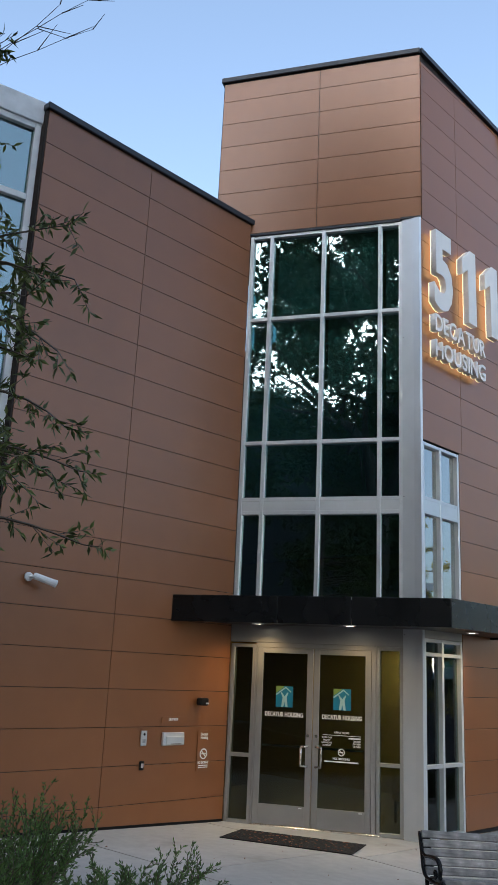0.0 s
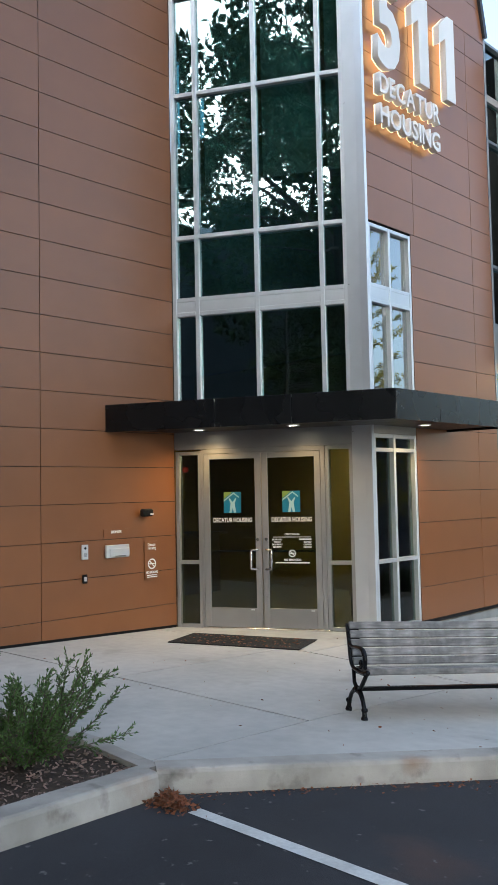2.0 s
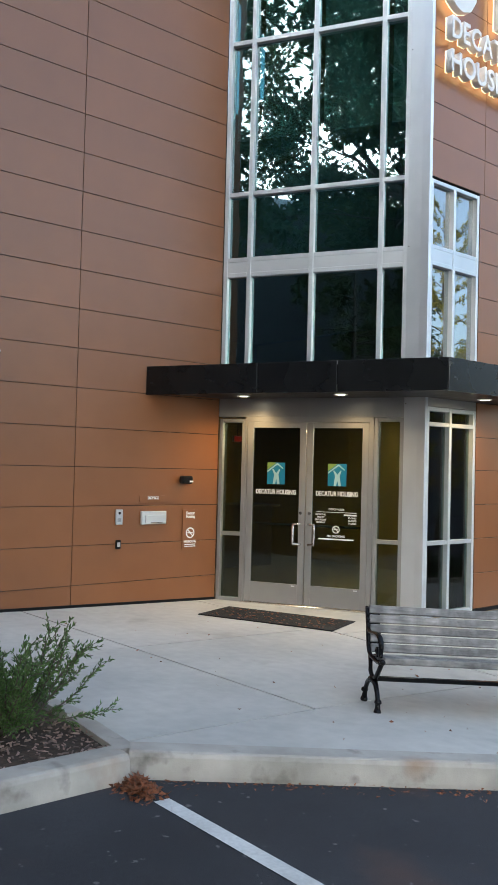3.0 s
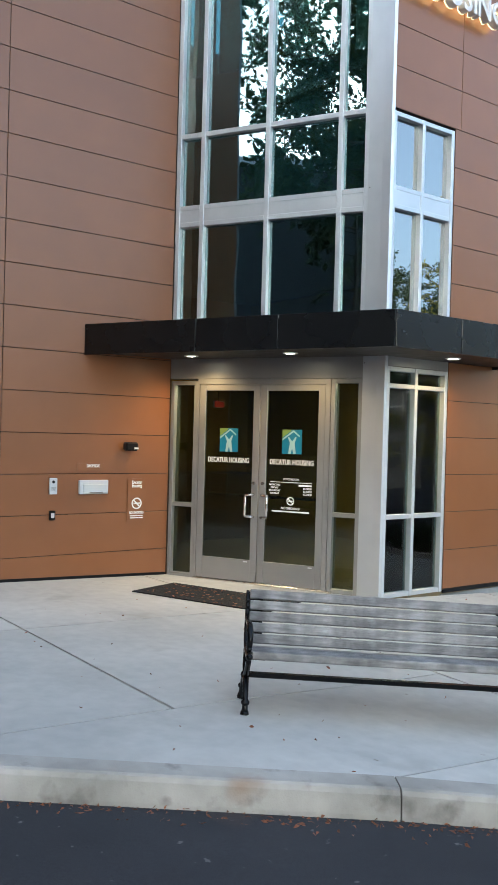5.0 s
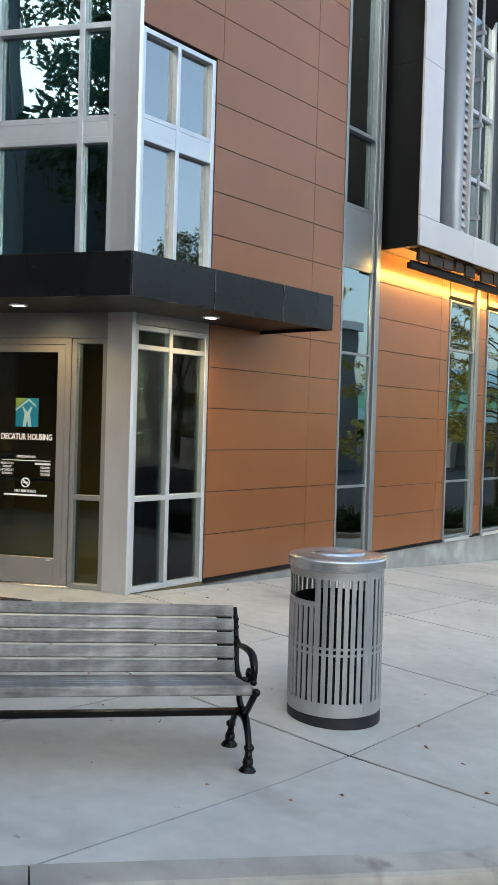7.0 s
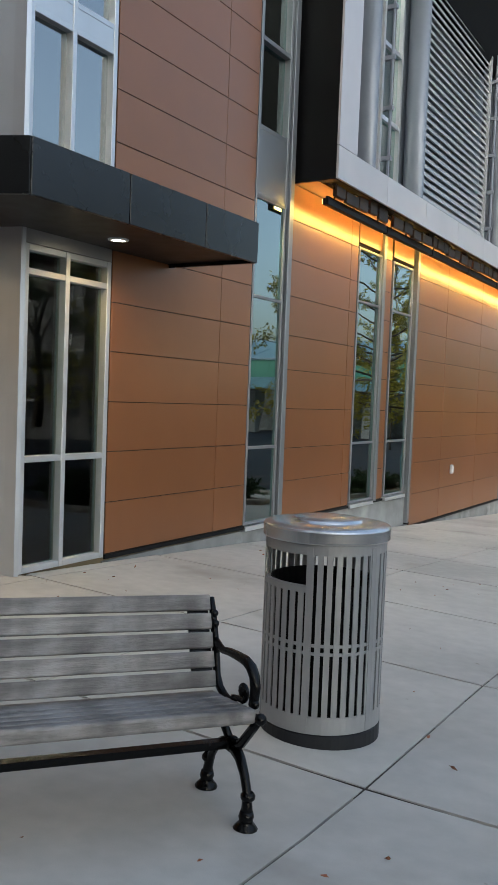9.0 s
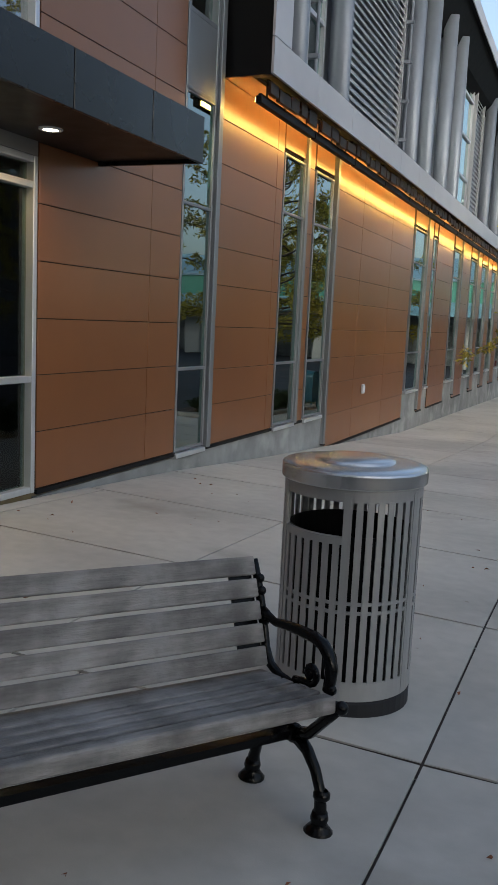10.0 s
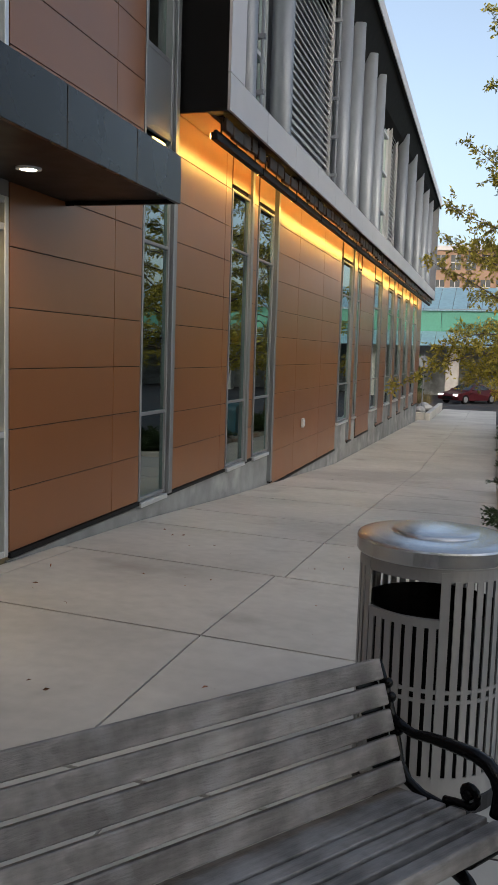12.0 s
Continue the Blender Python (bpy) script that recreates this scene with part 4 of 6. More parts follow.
def build_paving():
    pv = thing("pavement", "pale concrete forecourt and walk in large slabs", "pavement", kind="structure")
    xs = [-9.27, -6.55, -4.83, -2.98, -1.3, 0.4]
    ys = [4.75, 6.40, 8.91, 10.64, 12.40, 14.0, 15.39, 17.3, 19.2, 21.01, 23.59, 27, 30, 33, 36, 39, 42, 45, 48, 51, 54, 57]
    ki = KERB_A + KERB_N * 0.178
    for j, (y0, y1) in enumerate(zip(ys, ys[1:])):
        cols = xs if y0 < 12.4 else [-6.70, -4.75, -3.12]
        if 12 < y0 < 15:
            cols = [-6.70, -4.75, -2.98, -1.3, 0.4]
        if 21 < y0 < 23:
            cols = [-6.70, -4.75, -3.12, -1.3]
        if y0 < 6:
            cols = [-9.27, -6.9, -4.45]
        elif y0 < 8:
            cols = [-9.27, -6.9, -4.45, -2.98, -1.3, 0.4]
        if y0 > 45:
            cols = [-6.1, -4.6, -3.12]
        for x0, x1 in zip(cols, cols[1:]):
            if y0 >= 10.6 and x1 <= -6.5 and y0 < 12.4:
                x0 = -6.72
            bm = bmesh.new()
            nx, ny = 5, 8
            yt = y0
            y0 = 4.5 if (6 < y0 < 8 and x0 > -4.5) else y0
            g, gy = 0.0060, 0.0125
            vs = [[bm.verts.new((x0 + g + (x1 - x0 - 2 * g) * i / nx, y0 + gy + (y1 - y0 - 2 * gy) * k / ny, 0)) for i in range(nx + 1)] for k in range(ny + 1)]
            for k in range(ny):
                for i in range(nx):
                    bm.faces.new((vs[k][i], vs[k][i + 1], vs[k + 1][i + 1], vs[k + 1][i]))
            y0 = yt
            if y0 < 12.4:
                clipped(bm, ki, -KERB_N)
                if y1 > 9 and x0 < -6.8:
                    clipped(bm, SF_P[:2], (-SF_D.y, SF_D.x))
            if not bm.faces:
                bm.free()
                continue
            for v in bm.verts:
                v.co.z = walk_z(v.co.x, v.co.y)
            ex = bmesh.ops.extrude_face_region(bm, geom=list(bm.faces))
            for v in [q for q in ex["geom"] if isinstance(q, bmesh.types.BMVert)]:
                v.co.z -= 0.16
            part("slab", bm, M_CONC, pv)
    bm = bmesh.new()
    grid = [4.8 + 0.5 * k for k in range(105)]
    for y0, y1 in zip(grid, grid[1:]):
        hi = (0.2 if y1 < 15.4 else -3.2) if y0 > 12.3 else min(0.2, -4.45 + (y0 - 4.68) / KERB_D.y * KERB_D.x)
        lo = -9.24 if y1 < 9.2 else (-6.72 if y0 > 10.4 else -9.24 + (y1 - 9.2) * 1.9)
        k = max(1, int((hi - lo) / 0.9))
        for i in range(k):
            x0, x1 = lo + (hi - lo) * i / k, lo + (hi - lo) * (i + 1) / k
            q = [bm.verts.new((x, y, walk_z(x, y) - 0.014)) for x, y in ((x0, y0), (x1, y0), (x1, y1), (x0, y1))]
            bm.faces.new(q)
    part("slab_bed", bm, M_JOINT, pv, "dark joint bed between the slabs")


def kerb_run(parent, p, q, w, inner, cuts, top=0.0, z_fn=None):
    """A kerb of several lengths; p to q is its outer edge and inner points to the paved side."""
    d = (q - p).normalized()
    ln = (q - p).length
    es = [0] + cuts + [ln]
    zf = z_fn or (lambda x, y: lerp_table(NEAR_KERB, y))
    for s, t in zip(es, es[1:]):
        bm = bmesh.new()
        steps = 4
        secs = []
        for k in range(steps + 1):
            c = p + d * (s + 0.004 + (t - s - 0.008) * k / steps)
            z = zf(c.x, c.y) + top
            prof = [(0.0, -0.45), (-0.012, -0.13), (0.0, -0.03), (0.012, -0.008), (0.03, 0.0), (w, 0.004), (w, -0.45)]
            secs.append([bm.verts.new((c.x + inner.x * o, c.y + inner.y * o, z + h)) for o, h in prof])
        for a, b in zip(secs, secs[1:]):
            for i in range(len(a)):
                bm.faces.new((a[i], a[(i + 1) % len(a)], b[(i + 1) % len(a)], b[i]))
        bm.faces.new(secs[0][::-1])
        bm.faces.new(secs[-1])
        part("kerb_stone", bm, M_KERB, parent)


kb = thing("kerb", "stained pale concrete kerb along the car park", "kerb", kind="structure")
kerb_run(kb, KERB_A, KERB_B, 0.165, KERB_N, [2.50, 5.5])
kerb_run(kb, Vector((-4.20, 4.66)), Vector((-4.20, -12)), 0.18, Vector((-1, 0)), [3.05, 6.1, 9.1, 12.2])
kerb_run(kb, Vector((-4.30, 4.80)), Vector((-5.10, 4.90)), 0.15, Vector((-0.12, -1)).normalized(), [])
kerb_run(kb, Vector((-5.10, 4.90)), Vector((-9.25, 4.75)), 0.15, Vector((0, -1)), [1.5, 3.0], z_fn=lambda x, y: 0.13)


def stripe(p, q, w):
    p, q = Vector(p), Vector(q)
    d = (q - p).normalized()
    n = Vector((-d.y, d.x)) * w / 2
    bm = bmesh.new()
    k = 8
    rows = []
    for i in range(k + 1):
        c = p + (q - p) * i / k
        rows.append([bm.verts.new((v.x, v.y, lot_z(v.x, v.y) + 0.004)) for v in (c - n, c + n)])
    for a, b in zip(rows, rows[1:]):
        bm.faces.new((a[0], a[1], b[1], b[0]))
    solid("road_marking", bm, M_PAINT, "worn white painted parking line on asphalt", "road marking", kind="structure")


stripe((-3.87, 4.65), (-1.72, 4.62), 0.10)
stripe((-1.70, 4.35), (-1.70, 6.4), 0.10)


# ---- entrance mat ----
def door_mat():
    m = thing("door_mat", "black fibre entrance mat strewn with dry leaf bits", "mat", m=Matrix.Translation((-7.62, 8.92, -0.0345)) @ Matrix.Rotation(-0.0333, 4, "X") @ Matrix.Rotation(radians(24.5), 4, "Z"))
    part("fibre_top", boxes((-0.85, 0.85, -0.42, 0.42, 0, 0.012), b=0.004), M_MAT, m)
    rr = random.Random(3)
    bm = bmesh.new()
    for _ in range(130):
        x, y, a, s = rr.uniform(-.8, .8), rr.uniform(-.4, .4), rr.uniform(0, 6.3), rr.uniform(.006, .02)
        box(bm, -s, s, -s * .5, s * .5, 0, .004, m=Matrix.Translation((x, y, 0.012)) @ Matrix.Rotation(a, 4, "Z"))
    o = part("leaf_litter", bm, M_LEAF_DRY, m, "dry leaf bits")
    o["kind"] = "stuff"


door_mat()


# ---- bench ----
def bench():
    slope = math.atan2(-0.095, 1.86)
    m = Matrix.Translation((-3.675, 7.513, -0.082)) @ Matrix.Rotation(radians(56.9), 4, "Z") @ Matrix.Rotation(-slope, 4, "Y")
    b = thing("park_bench", "weathered grey slatted bench with black cast-iron ends", "bench", m=m)
    # seat slats from back to front, then back slats: (y back, z)
    seat = mesh_of(bevel(boxes((-0.90, 0.90, -0.0265, 0.0265, -0.030, 0.013)), 0.005, 2), "seat_slat", M_WOOD)
    part("rear_slat", bevel(boxes((-0.90, 0.90, -0.040, 0.072, -0.026, 0.013)), 0.005, 2), M_WOOD, b, m=Matrix.Translation((0, 0.269, 0.401)) @ Matrix.Rotation(radians(-7), 4, "X"))
    for y, z, a in ((0.191, 0.411, 8), (0.125, 0.420, 9), (0.059, 0.431, 10)):
        share("seat_slat", seat, b, Matrix.Translation((0, y, z)) @ Matrix.Rotation(radians(-a), 4, "X"))
    part("front_slat", bevel(boxes((-0.90, 0.90, -0.031, 0.0265, -0.034, 0.018)), 0.012, 3), M_WOOD, b, m=Matrix.Translation((0, -0.012, 0.439)) @ Matrix.Rotation(radians(-9), 4, "X"))
    slat = mesh_of(bevel(boxes((-0.90, 0.90, -0.0310, 0.0310, -0.014, 0.016)), 0.005, 2), "back_slat", M_WOOD)
    for k in range(5):
        share("back_slat", slat, b, Matrix.Translation((0, 0.333 + 0.0285 * k, 0.453 + 0.0685 * k)) @ Matrix.Rotation(radians(67.5), 4, "X"))

    def end_frame(x):
        bm = bmesh.new()
        T = lambda pts, r, s=8: tube(bm, [(x, y, z) for y, z in pts], r, s)
        # front leg, curved, and back leg
        T([(0.0, 0.02), (0.0, 0.09), (0.010, 0.14), (0.040, 0.19), (0.085, 0.232), (0.15, 0.258)], [0.028, 0.020, 0.017, 0.018, 0.020, 0.026])
        T([(0.362, 0.02), (0.358, 0.09), (0.343, 0.14), (0.30, 0.20), (0.24, 0.240), (0.17, 0.258)], [0.028, 0.020, 0.017, 0.018, 0.020, 0.026])
        # seat rail running up into the back upright
        T([(-0.040, 0.418), (0.02, 0.408), (0.10, 0.400), (0.183, 0.404), (0.26, 0.408), (0.315, 0.428), (0.350, 0.470), (0.366, 0.52), (0.395, 0.60), (0.430, 0.68), (0.462, 0.745)],
          [0.020, 0.018, 0.016, 0.016, 0.016, 0.016, 0.016, 0.016, 0.015, 0.015, 0.012])
        # struts from the hub to the rail
        T([(-0.030, 0.41), (0.005, 0.375), (0.040, 0.338), (0.085, 0.290), (0.155, 0.258)], [0.016, 0.018, 0.018, 0.019, 0.024])
        T([(0.17, 0.258), (0.24, 0.30), (0.27, 0.40)], 0.017)
        # arm rest loop
        T([(0.385, 0.592), (0.350, 0.580), (0.31, 0.572), (0.25, 0.582), (0.176, 0.588), (0.10, 0.590), (0.058, 0.580), (0.028, 0.556), (0.014, 0.52), (0.016, 0.48), (0.024, 0.45)],
          [0.015, 0.015, 0.014, 0.016, 0.018, 0.020, 0.021, 0.021, 0.020, 0.019, 0.016])
        # scroll under the arm
        T([(0.185, 0.428), (0.150, 0.436)] + [(0.108 + (0.036 - 0.0019 * k) * math.cos(-1.2 - 0.52 * k), 0.474 + (0.036 - 0.0019 * k) * math.sin(-1.2 - 0.52 * k)) for k in range(14)], 0.011)
        for y, z, r in ((-0.046, 0.424, 0.022), (0.006, 0.460, 0.017), (0.418, 0.690, 0.016), (0.402, 0.652, 0.016), (0.365, 0.560, 0.015), (0.108, 0.474, 0.017), (0.160, 0.258, 0.032)):
            bmesh.ops.create_uvsphere(bm, u_segments=10, v_segments=7, radius=r, matrix=Matrix.Translation((x, y, z)))
        for y in (0.0, 0.362):
            lathe(bm, [(0, 0.0), (0.044, 0.0), (0.046, 0.014), (0.036, 0.026), (0.024, 0.040), (0.029, 0.055), (0.024, 0.075), (0.0, 0.08)], 14, (x, y))
            lathe(bm, [(0.018, 0.112), (0.027, 0.122), (0.027, 0.135), (0.018, 0.145)], 12, (x, y))
        return part("end_frame", bm, M_IRON, b, "black cast-iron end with scrolled arm", smooth=True)

    for x in (-0.915, 0.915):
        end_frame(x)
    bm = bmesh.new()
    box(bm, -0.91, 0.91, 0.145, 0.185, 0.262, 0.276)
    box(bm, -0.91, 0.91, 0.152, 0.160, 0.244, 0.262)
    part("stretcher", bm, M_IRON, b, "black flat-bar stretcher")
    for x in (-0.855, 0.855):
        part("seat_strap", boxes((-0.04, 0.04, -0.030, 0.285, -0.034, -0.026)), M_IRON, b, m=Matrix.Translation((x, 0.0, 0.436)) @ Matrix.Rotation(radians(-8), 4, "X"))
    # flat lugs that carry the back slats beside each end
    for x in (-0.855, 0.855):
        part("back_strap", boxes((-0.045, 0.045, -0.170, 0.165, -0.022, -0.0145)), M_IRON, b, m=Matrix.Translation((x, 0.390, 0.590)) @ Matrix.Rotation(radians(67.5), 4, "X"))
    return b


bench()


# ---- litter bin ----
def litter_bin():
    z0 = -0.185
    b = thing("litter_bin", "round silver slatted metal litter bin with a domed lid", "bin", m=Matrix.Translation((-3.438, 9.40, z0)) @ Matrix.Diagonal((0.97, 0.97, 1.012, 1)))
    R, H = 0.300, 1.02
    bm = bmesh.new()
    lathe(bm, [(0, 0.0), (0.292, 0.0), (0.300, 0.01), (0.300, 0.085), (0.292, 0.092), (0, 0.092)], 48)
    part("base_ring", bm, M_RUBBER, b, "dark grey base ring", smooth=False)

    def band(za, zb, r=R, t=0.006):
        q = bmesh.new()
        lathe(q, [(r - t, za), (r, za), (r, zb), (r - t, zb), (r - t, za)], 64)
        return q
    part("lower_band", band(0.095, 0.175), M_BIN, b, smooth=False)
    for za in (0.455, 0.492):
        part("middle_band", band(za, za + 0.014), M_BIN, b)
    part("top_band", band(0.905, 0.965), M_BIN, b)
    op = math.atan2(6.1 - 9.40, -2.2 + 3.40) + radians(-41)
    n = 42
    sl = boxes((R - 0.006, R, -0.0140, 0.0140, 0.17, 0.91))
    long_slat = mesh_of(sl, "slat", M_BIN)
    short_slat = mesh_of(boxes((R - 0.006, R, -0.0140, 0.0140, 0.17, 0.745)), "slat", M_BIN)
    for k in range(n):
        a = 2 * math.pi * k / n
        d = (a - op + math.pi) % (2 * math.pi) - math.pi
        share("slat", short_slat if abs(d) < 0.55 else long_slat, b, Matrix.Rotation(a, 4, "Z"))
    # rim of the mouth
    q = bmesh.new()
    seg = 12
    rows = []
    for i in range(seg + 1):
        a = op - 0.57 + 1.14 * i / seg
        rows.append([q.verts.new((r * math.cos(a), r * math.sin(a), z)) for r, z in ((R + 0.001, 0.735), (R + 0.001, 0.765), (R - 0.012, 0.768), (R - 0.007, 0.735))])
    for a, c in zip(rows, rows[1:]):
        for i in range(4):
            q.faces.new((a[i], a[(i + 1) % 4], c[(i + 1) % 4], c[i]))
    q.faces.new(rows[0][::-1])
    q.faces.new(rows[-1])
    part("mouth_rim", q, M_BIN, b)
    for s in (-0.57, 0.57, 1.68, -1.68):
        part("door_post", boxes((R - 0.008, R + 0.002, -0.015, 0.015, 0.10, 0.94)), M_BIN, b, m=Matrix.Rotation(op + s, 4, "Z"))
    q = bmesh.new()
    lathe(q, [(0, 0.10), (0.265, 0.10), (0.270, 0.76), (0.264, 0.76), (0.255, 0.62), (0, 0.60)], 40)
    part("liner", q, M_BLACK, b, "black inner liner", smooth=False)
    bm = bmesh.new()
    lathe(bm, [(0.285, 0.955), (0.312, 0.955), (0.316, 0.960), (0.316, 1.008), (0.312, 1.015)], 64)
    lid = part("lid", bm, M_BINLID, b, "brushed metal lid with a raised disc")
    bm = bmesh.new()
    lathe(bm, [(0.312, 1.015), (0.306, 1.019), (0.25, 1.027), (0.178, 1.031)], 64)
    part("lid_top", bm, M_BINLID, lid, smooth=True)
    bm = bmesh.new()
    lathe(bm, [(0.178, 1.030), (0.172, 1.040), (0.166, 1.043), (0.09, 1.052), (0.0, 1.055)], 64)
    part("lid_disc", bm, M_BINLID, lid, smooth=True)
    return b


litter_bin()


# ---- building sign ----
def flagged_one():
    """A plain figure one with a slanted flag, 0.72 high, for the building number."""
    bm = bmesh.new()
    pts = [(0.15, 0.0), (0.36, 0.0), (0.36, 0.74), (0.21, 0.74), (0.0, 0.61), (0.0, 0.45), (0.15, 0.53)]
    prism(bm, pts, -0.05, 0.05)
    return mesh_of(bm, "figure_one", M_LETTER)


def building_sign():
    s = thing("building_sign", "raised white halo-lit building name and number on the brown wall", "sign", m=MW_M)

    def letters(txt, u0, u1, z0, h, bold, gaps):
        glyphs = []
        for ch in txt:
            me = flagged_one() if ch == "1" else text_mesh(ch, 1.0, 0.10, M_LETTER, bold, "LEFT")
            xs = [v.co.x for v in me.vertices]
            zs = [v.co.y for v in me.vertices]
            glyphs.append((me, min(xs), max(xs), min(zs), max(zs)))
        cap = max(g[4] for g in glyphs)
        total = sum(g[2] - g[1] for g in glyphs) + gaps * (len(txt) - 1)
        k = (u1 - u0) / total
        kz = h / cap
        u = u0
        for me, a, b, lo, hi in glyphs:
            base = Matrix.Translation((u - a * k, -0.135, z0)) @ Matrix.Rotation(radians(90), 4, "X") @ Matrix.Diagonal((k, kz, 1, 1))
            o = share("letter", me, s, base)
            halo = bpy.data.meshes.new_from_object(o)
            halo.materials.clear()
            halo.materials.append(M_HALO)
            back = share("halo_light", halo, o, Matrix.Translation((0, 0, -0.058)) @ Matrix.Diagonal((1, 1, 0.08, 1)))
            back["label"] = "warm light behind the letter"
            u += (b - a + gaps) * k

    letters("511", 10.66, 12.72, 7.73, 1.33, 0.035, 0.26)
    letters("DECATUR", 10.68, 12.24, 7.27, 0.275, 0.018, 0.10)
    letters("HOUSING", 10.68, 12.22, 6.84, 0.275, 0.018, 0.10)


building_sign()


# ---- fittings on the side wall ----
def wall_fittings():
    ic = thing("intercom", "small silver intercom panel on the brown wall", "intercom", m=LW_M)
    part("plate", boxes((7.617, 7.715, -0.052, -0.026, 1.01, 1.20), b=0.006), M_ALU, ic)
    bm = bmesh.new()
    lathe(bm, [(0, 0.006), (0.014, 0.004), (0.018, 0)], 14)
    part("lens", bm, M_BLACK, ic, "dark round lens", m=Matrix.Translation((7.666, -0.053, 1.155)) @ Matrix.Rotation(radians(90), 4, "X"))
    part("speaker_grille", boxes(*[(7.64, 7.69, -0.055, -0.052, 1.05 + 0.012 * k, 1.055 + 0.012 * k) for k in range(4)]), M_GREY, ic)
    rd = thing("card_reader", "small black card reader on the brown wall", "card reader", m=LW_M)
    part("body", boxes((7.625, 7.700, -0.055, -0.026, 0.705, 0.82), b=0.01), M_BLACK, rd)
    part("display", boxes((7.642, 7.683, -0.058, -0.054, 0.735, 0.79)), M_FASCIA, rd, "pale reader face")
    db = thing("drop_box", "grey metal drop box slot set in the brown wall", "drop box", m=LW_M)
    part("housing", boxes((7.985, 8.365, -0.075, -0.026, 1.005, 1.172), b=0.008), M_ALU, db)
    part("flap", boxes((8.03, 8.35, -0.095, -0.074, 1.02, 1.125), b=0.005), M_ALU, db, "hinged flap")
    part("pull", boxes((8.10, 8.28, -0.112, -0.094, 1.02, 1.032), b=0.003), M_STEEL, db)
    sg = thing("drop_box_sign", "brown sign strip with white words above the drop box", "sign", m=LW_M)
    part("plaque", boxes((7.97, 8.375, -0.034, -0.026, 1.29, 1.375)), M_PANEL, sg)
    flat_text("lettering", sg, "DROP BOX", 8.175, -0.0345, 1.325, 0.05, width=0.17, bold=0.002)
    ns = thing("no_smoking_sign", "brown wall sign with a white no-smoking ring", "sign", m=LW_M)
    part("plaque", boxes((8.655, 8.905, -0.034, -0.026, 0.655, 1.185)), M_PANEL, ns)
    flat_text("lettering", ns, "Decatur", 8.78, -0.0345, 1.12, 0.055, width=0.14, bold=0.002)
    flat_text("lettering", ns, "Housing", 8.78, -0.0345, 1.075, 0.055, width=0.14, bold=0.002)
    bm = bmesh.new()
    ring(bm, 8.78, 0.875, 0.072, 0.055, -0.036)
    box(bm, -0.06, 0.06, -0.037, -0.0355, -0.008, 0.008, m=Matrix.Translation((8.78, 0, 0.875)) @ Matrix.Rotation(radians(45), 4, "Y"))
    box(bm, 8.735, 8.825, -0.037, -0.0355, 0.868, 0.884)
    part("no_smoking_mark", bm, M_VINYL, ns, "white no-smoking ring")
    flat_text("lettering", ns, "NO SMOKING", 8.78, -0.0345, 0.745, 0.045, width=0.20, bold=0.0015)
    for z in (0.69, 0.715):
        part("text_bar", boxes((8.69, 8.87, -0.036, -0.0345, z, z + 0.012)), M_VINYL, ns)
    al = thing("door_camera", "small black camera unit on the wall beside the entrance", "camera unit", m=LW_M)
    part("bracket", boxes((8.60, 8.68, -0.07, -0.026, 1.545, 1.62), b=0.01), M_BLACK, al)
    part("body", boxes((8.55, 8.725, -0.16, -0.06, 1.53, 1.635), b=0.02), M_BLACK, al)
    part("lens", boxes((8.66, 8.715, -0.165, -0.158, 1.55, 1.572)), M_WHITE, al, "small pale label")
    sc = thing("security_camera", "white bullet security camera on a wall bracket", "security camera", m=LW_M)
    bm = bmesh.new()
    lathe(bm, [(0, 0), (0.055, 0), (0.055, 0.03), (0.03, 0.04), (0, 0.04)], 16)
    part("base", bm, M_WHITE, sc, m=Matrix.Translation((5.66, -0.026, 3.02)) @ Matrix.Rotation(radians(90), 4, "X"))
    bm = bmesh.new()
    tube(bm, [(5.66, -0.06, 3.02), (5.68, -0.11, 3.02), (5.72, -0.14, 3.0)], 0.02, 8)
    part("arm", bm, M_WHITE, sc)
    bm = bmesh.new()
    d = Vector((0.27, -0.10, -0.08)).normalized()
    p = Vector((5.66, -0.15, 3.03))
    tube(bm, [p, p + d * 0.02, p + d * 0.25, p + d * 0.30], [0.03, 0.042, 0.044, 0.05], 14)
    part("barrel", bm, M_WHITE, sc, smooth=False)
    bm = bmesh.new()
    tube(bm, [p + d * 0.301, p + d * 0.306], [0.038, 0.036], 14)
    part("lens", bm, M_BLACK, sc, "dark lens")


wall_fittings()


# ---- lobby and rooms behind the glass ----
def ceiling_panel(name, x, y, z, lx, ly, e, label):
    f = thing(name, label, "light", group="ceiling lights")
    part("frame", boxes((x - lx / 2 - 0.02, x + lx / 2 + 0.02, y - ly / 2 - 0.02, y + ly / 2 + 0.02, z, z + 0.02)), M_WHITE, f)
    part("diffuser", boxes((x - lx / 2, x + lx / 2, y - ly / 2, y + ly / 2, z - 0.01, z)), e, f)


M_ROOMLIGHT = mat("lamp_room", (0.9, 0.85, 0.7), 0.5, emit=(1.0, 0.78, 0.42), emit_strength=70.0)
for x, y in ((-8.05, 12.75), (-9.2, 13.3)):
    ceiling_panel("ceiling_light", x, y, 2.77, 0.12, 0.5, M_ROOMLIGHT, "slim lit ceiling light in the lobby")
for y in (14.4, 17.3, 18.6, 25.9, 31.1, 34.3, 36.8, 39.5, 42.6):
    ceiling_panel("ceiling_light", -7.25, y, 3.50, 0.08, 0.55, M_ROOMLIGHT, "slim lit ceiling light behind a tall window")


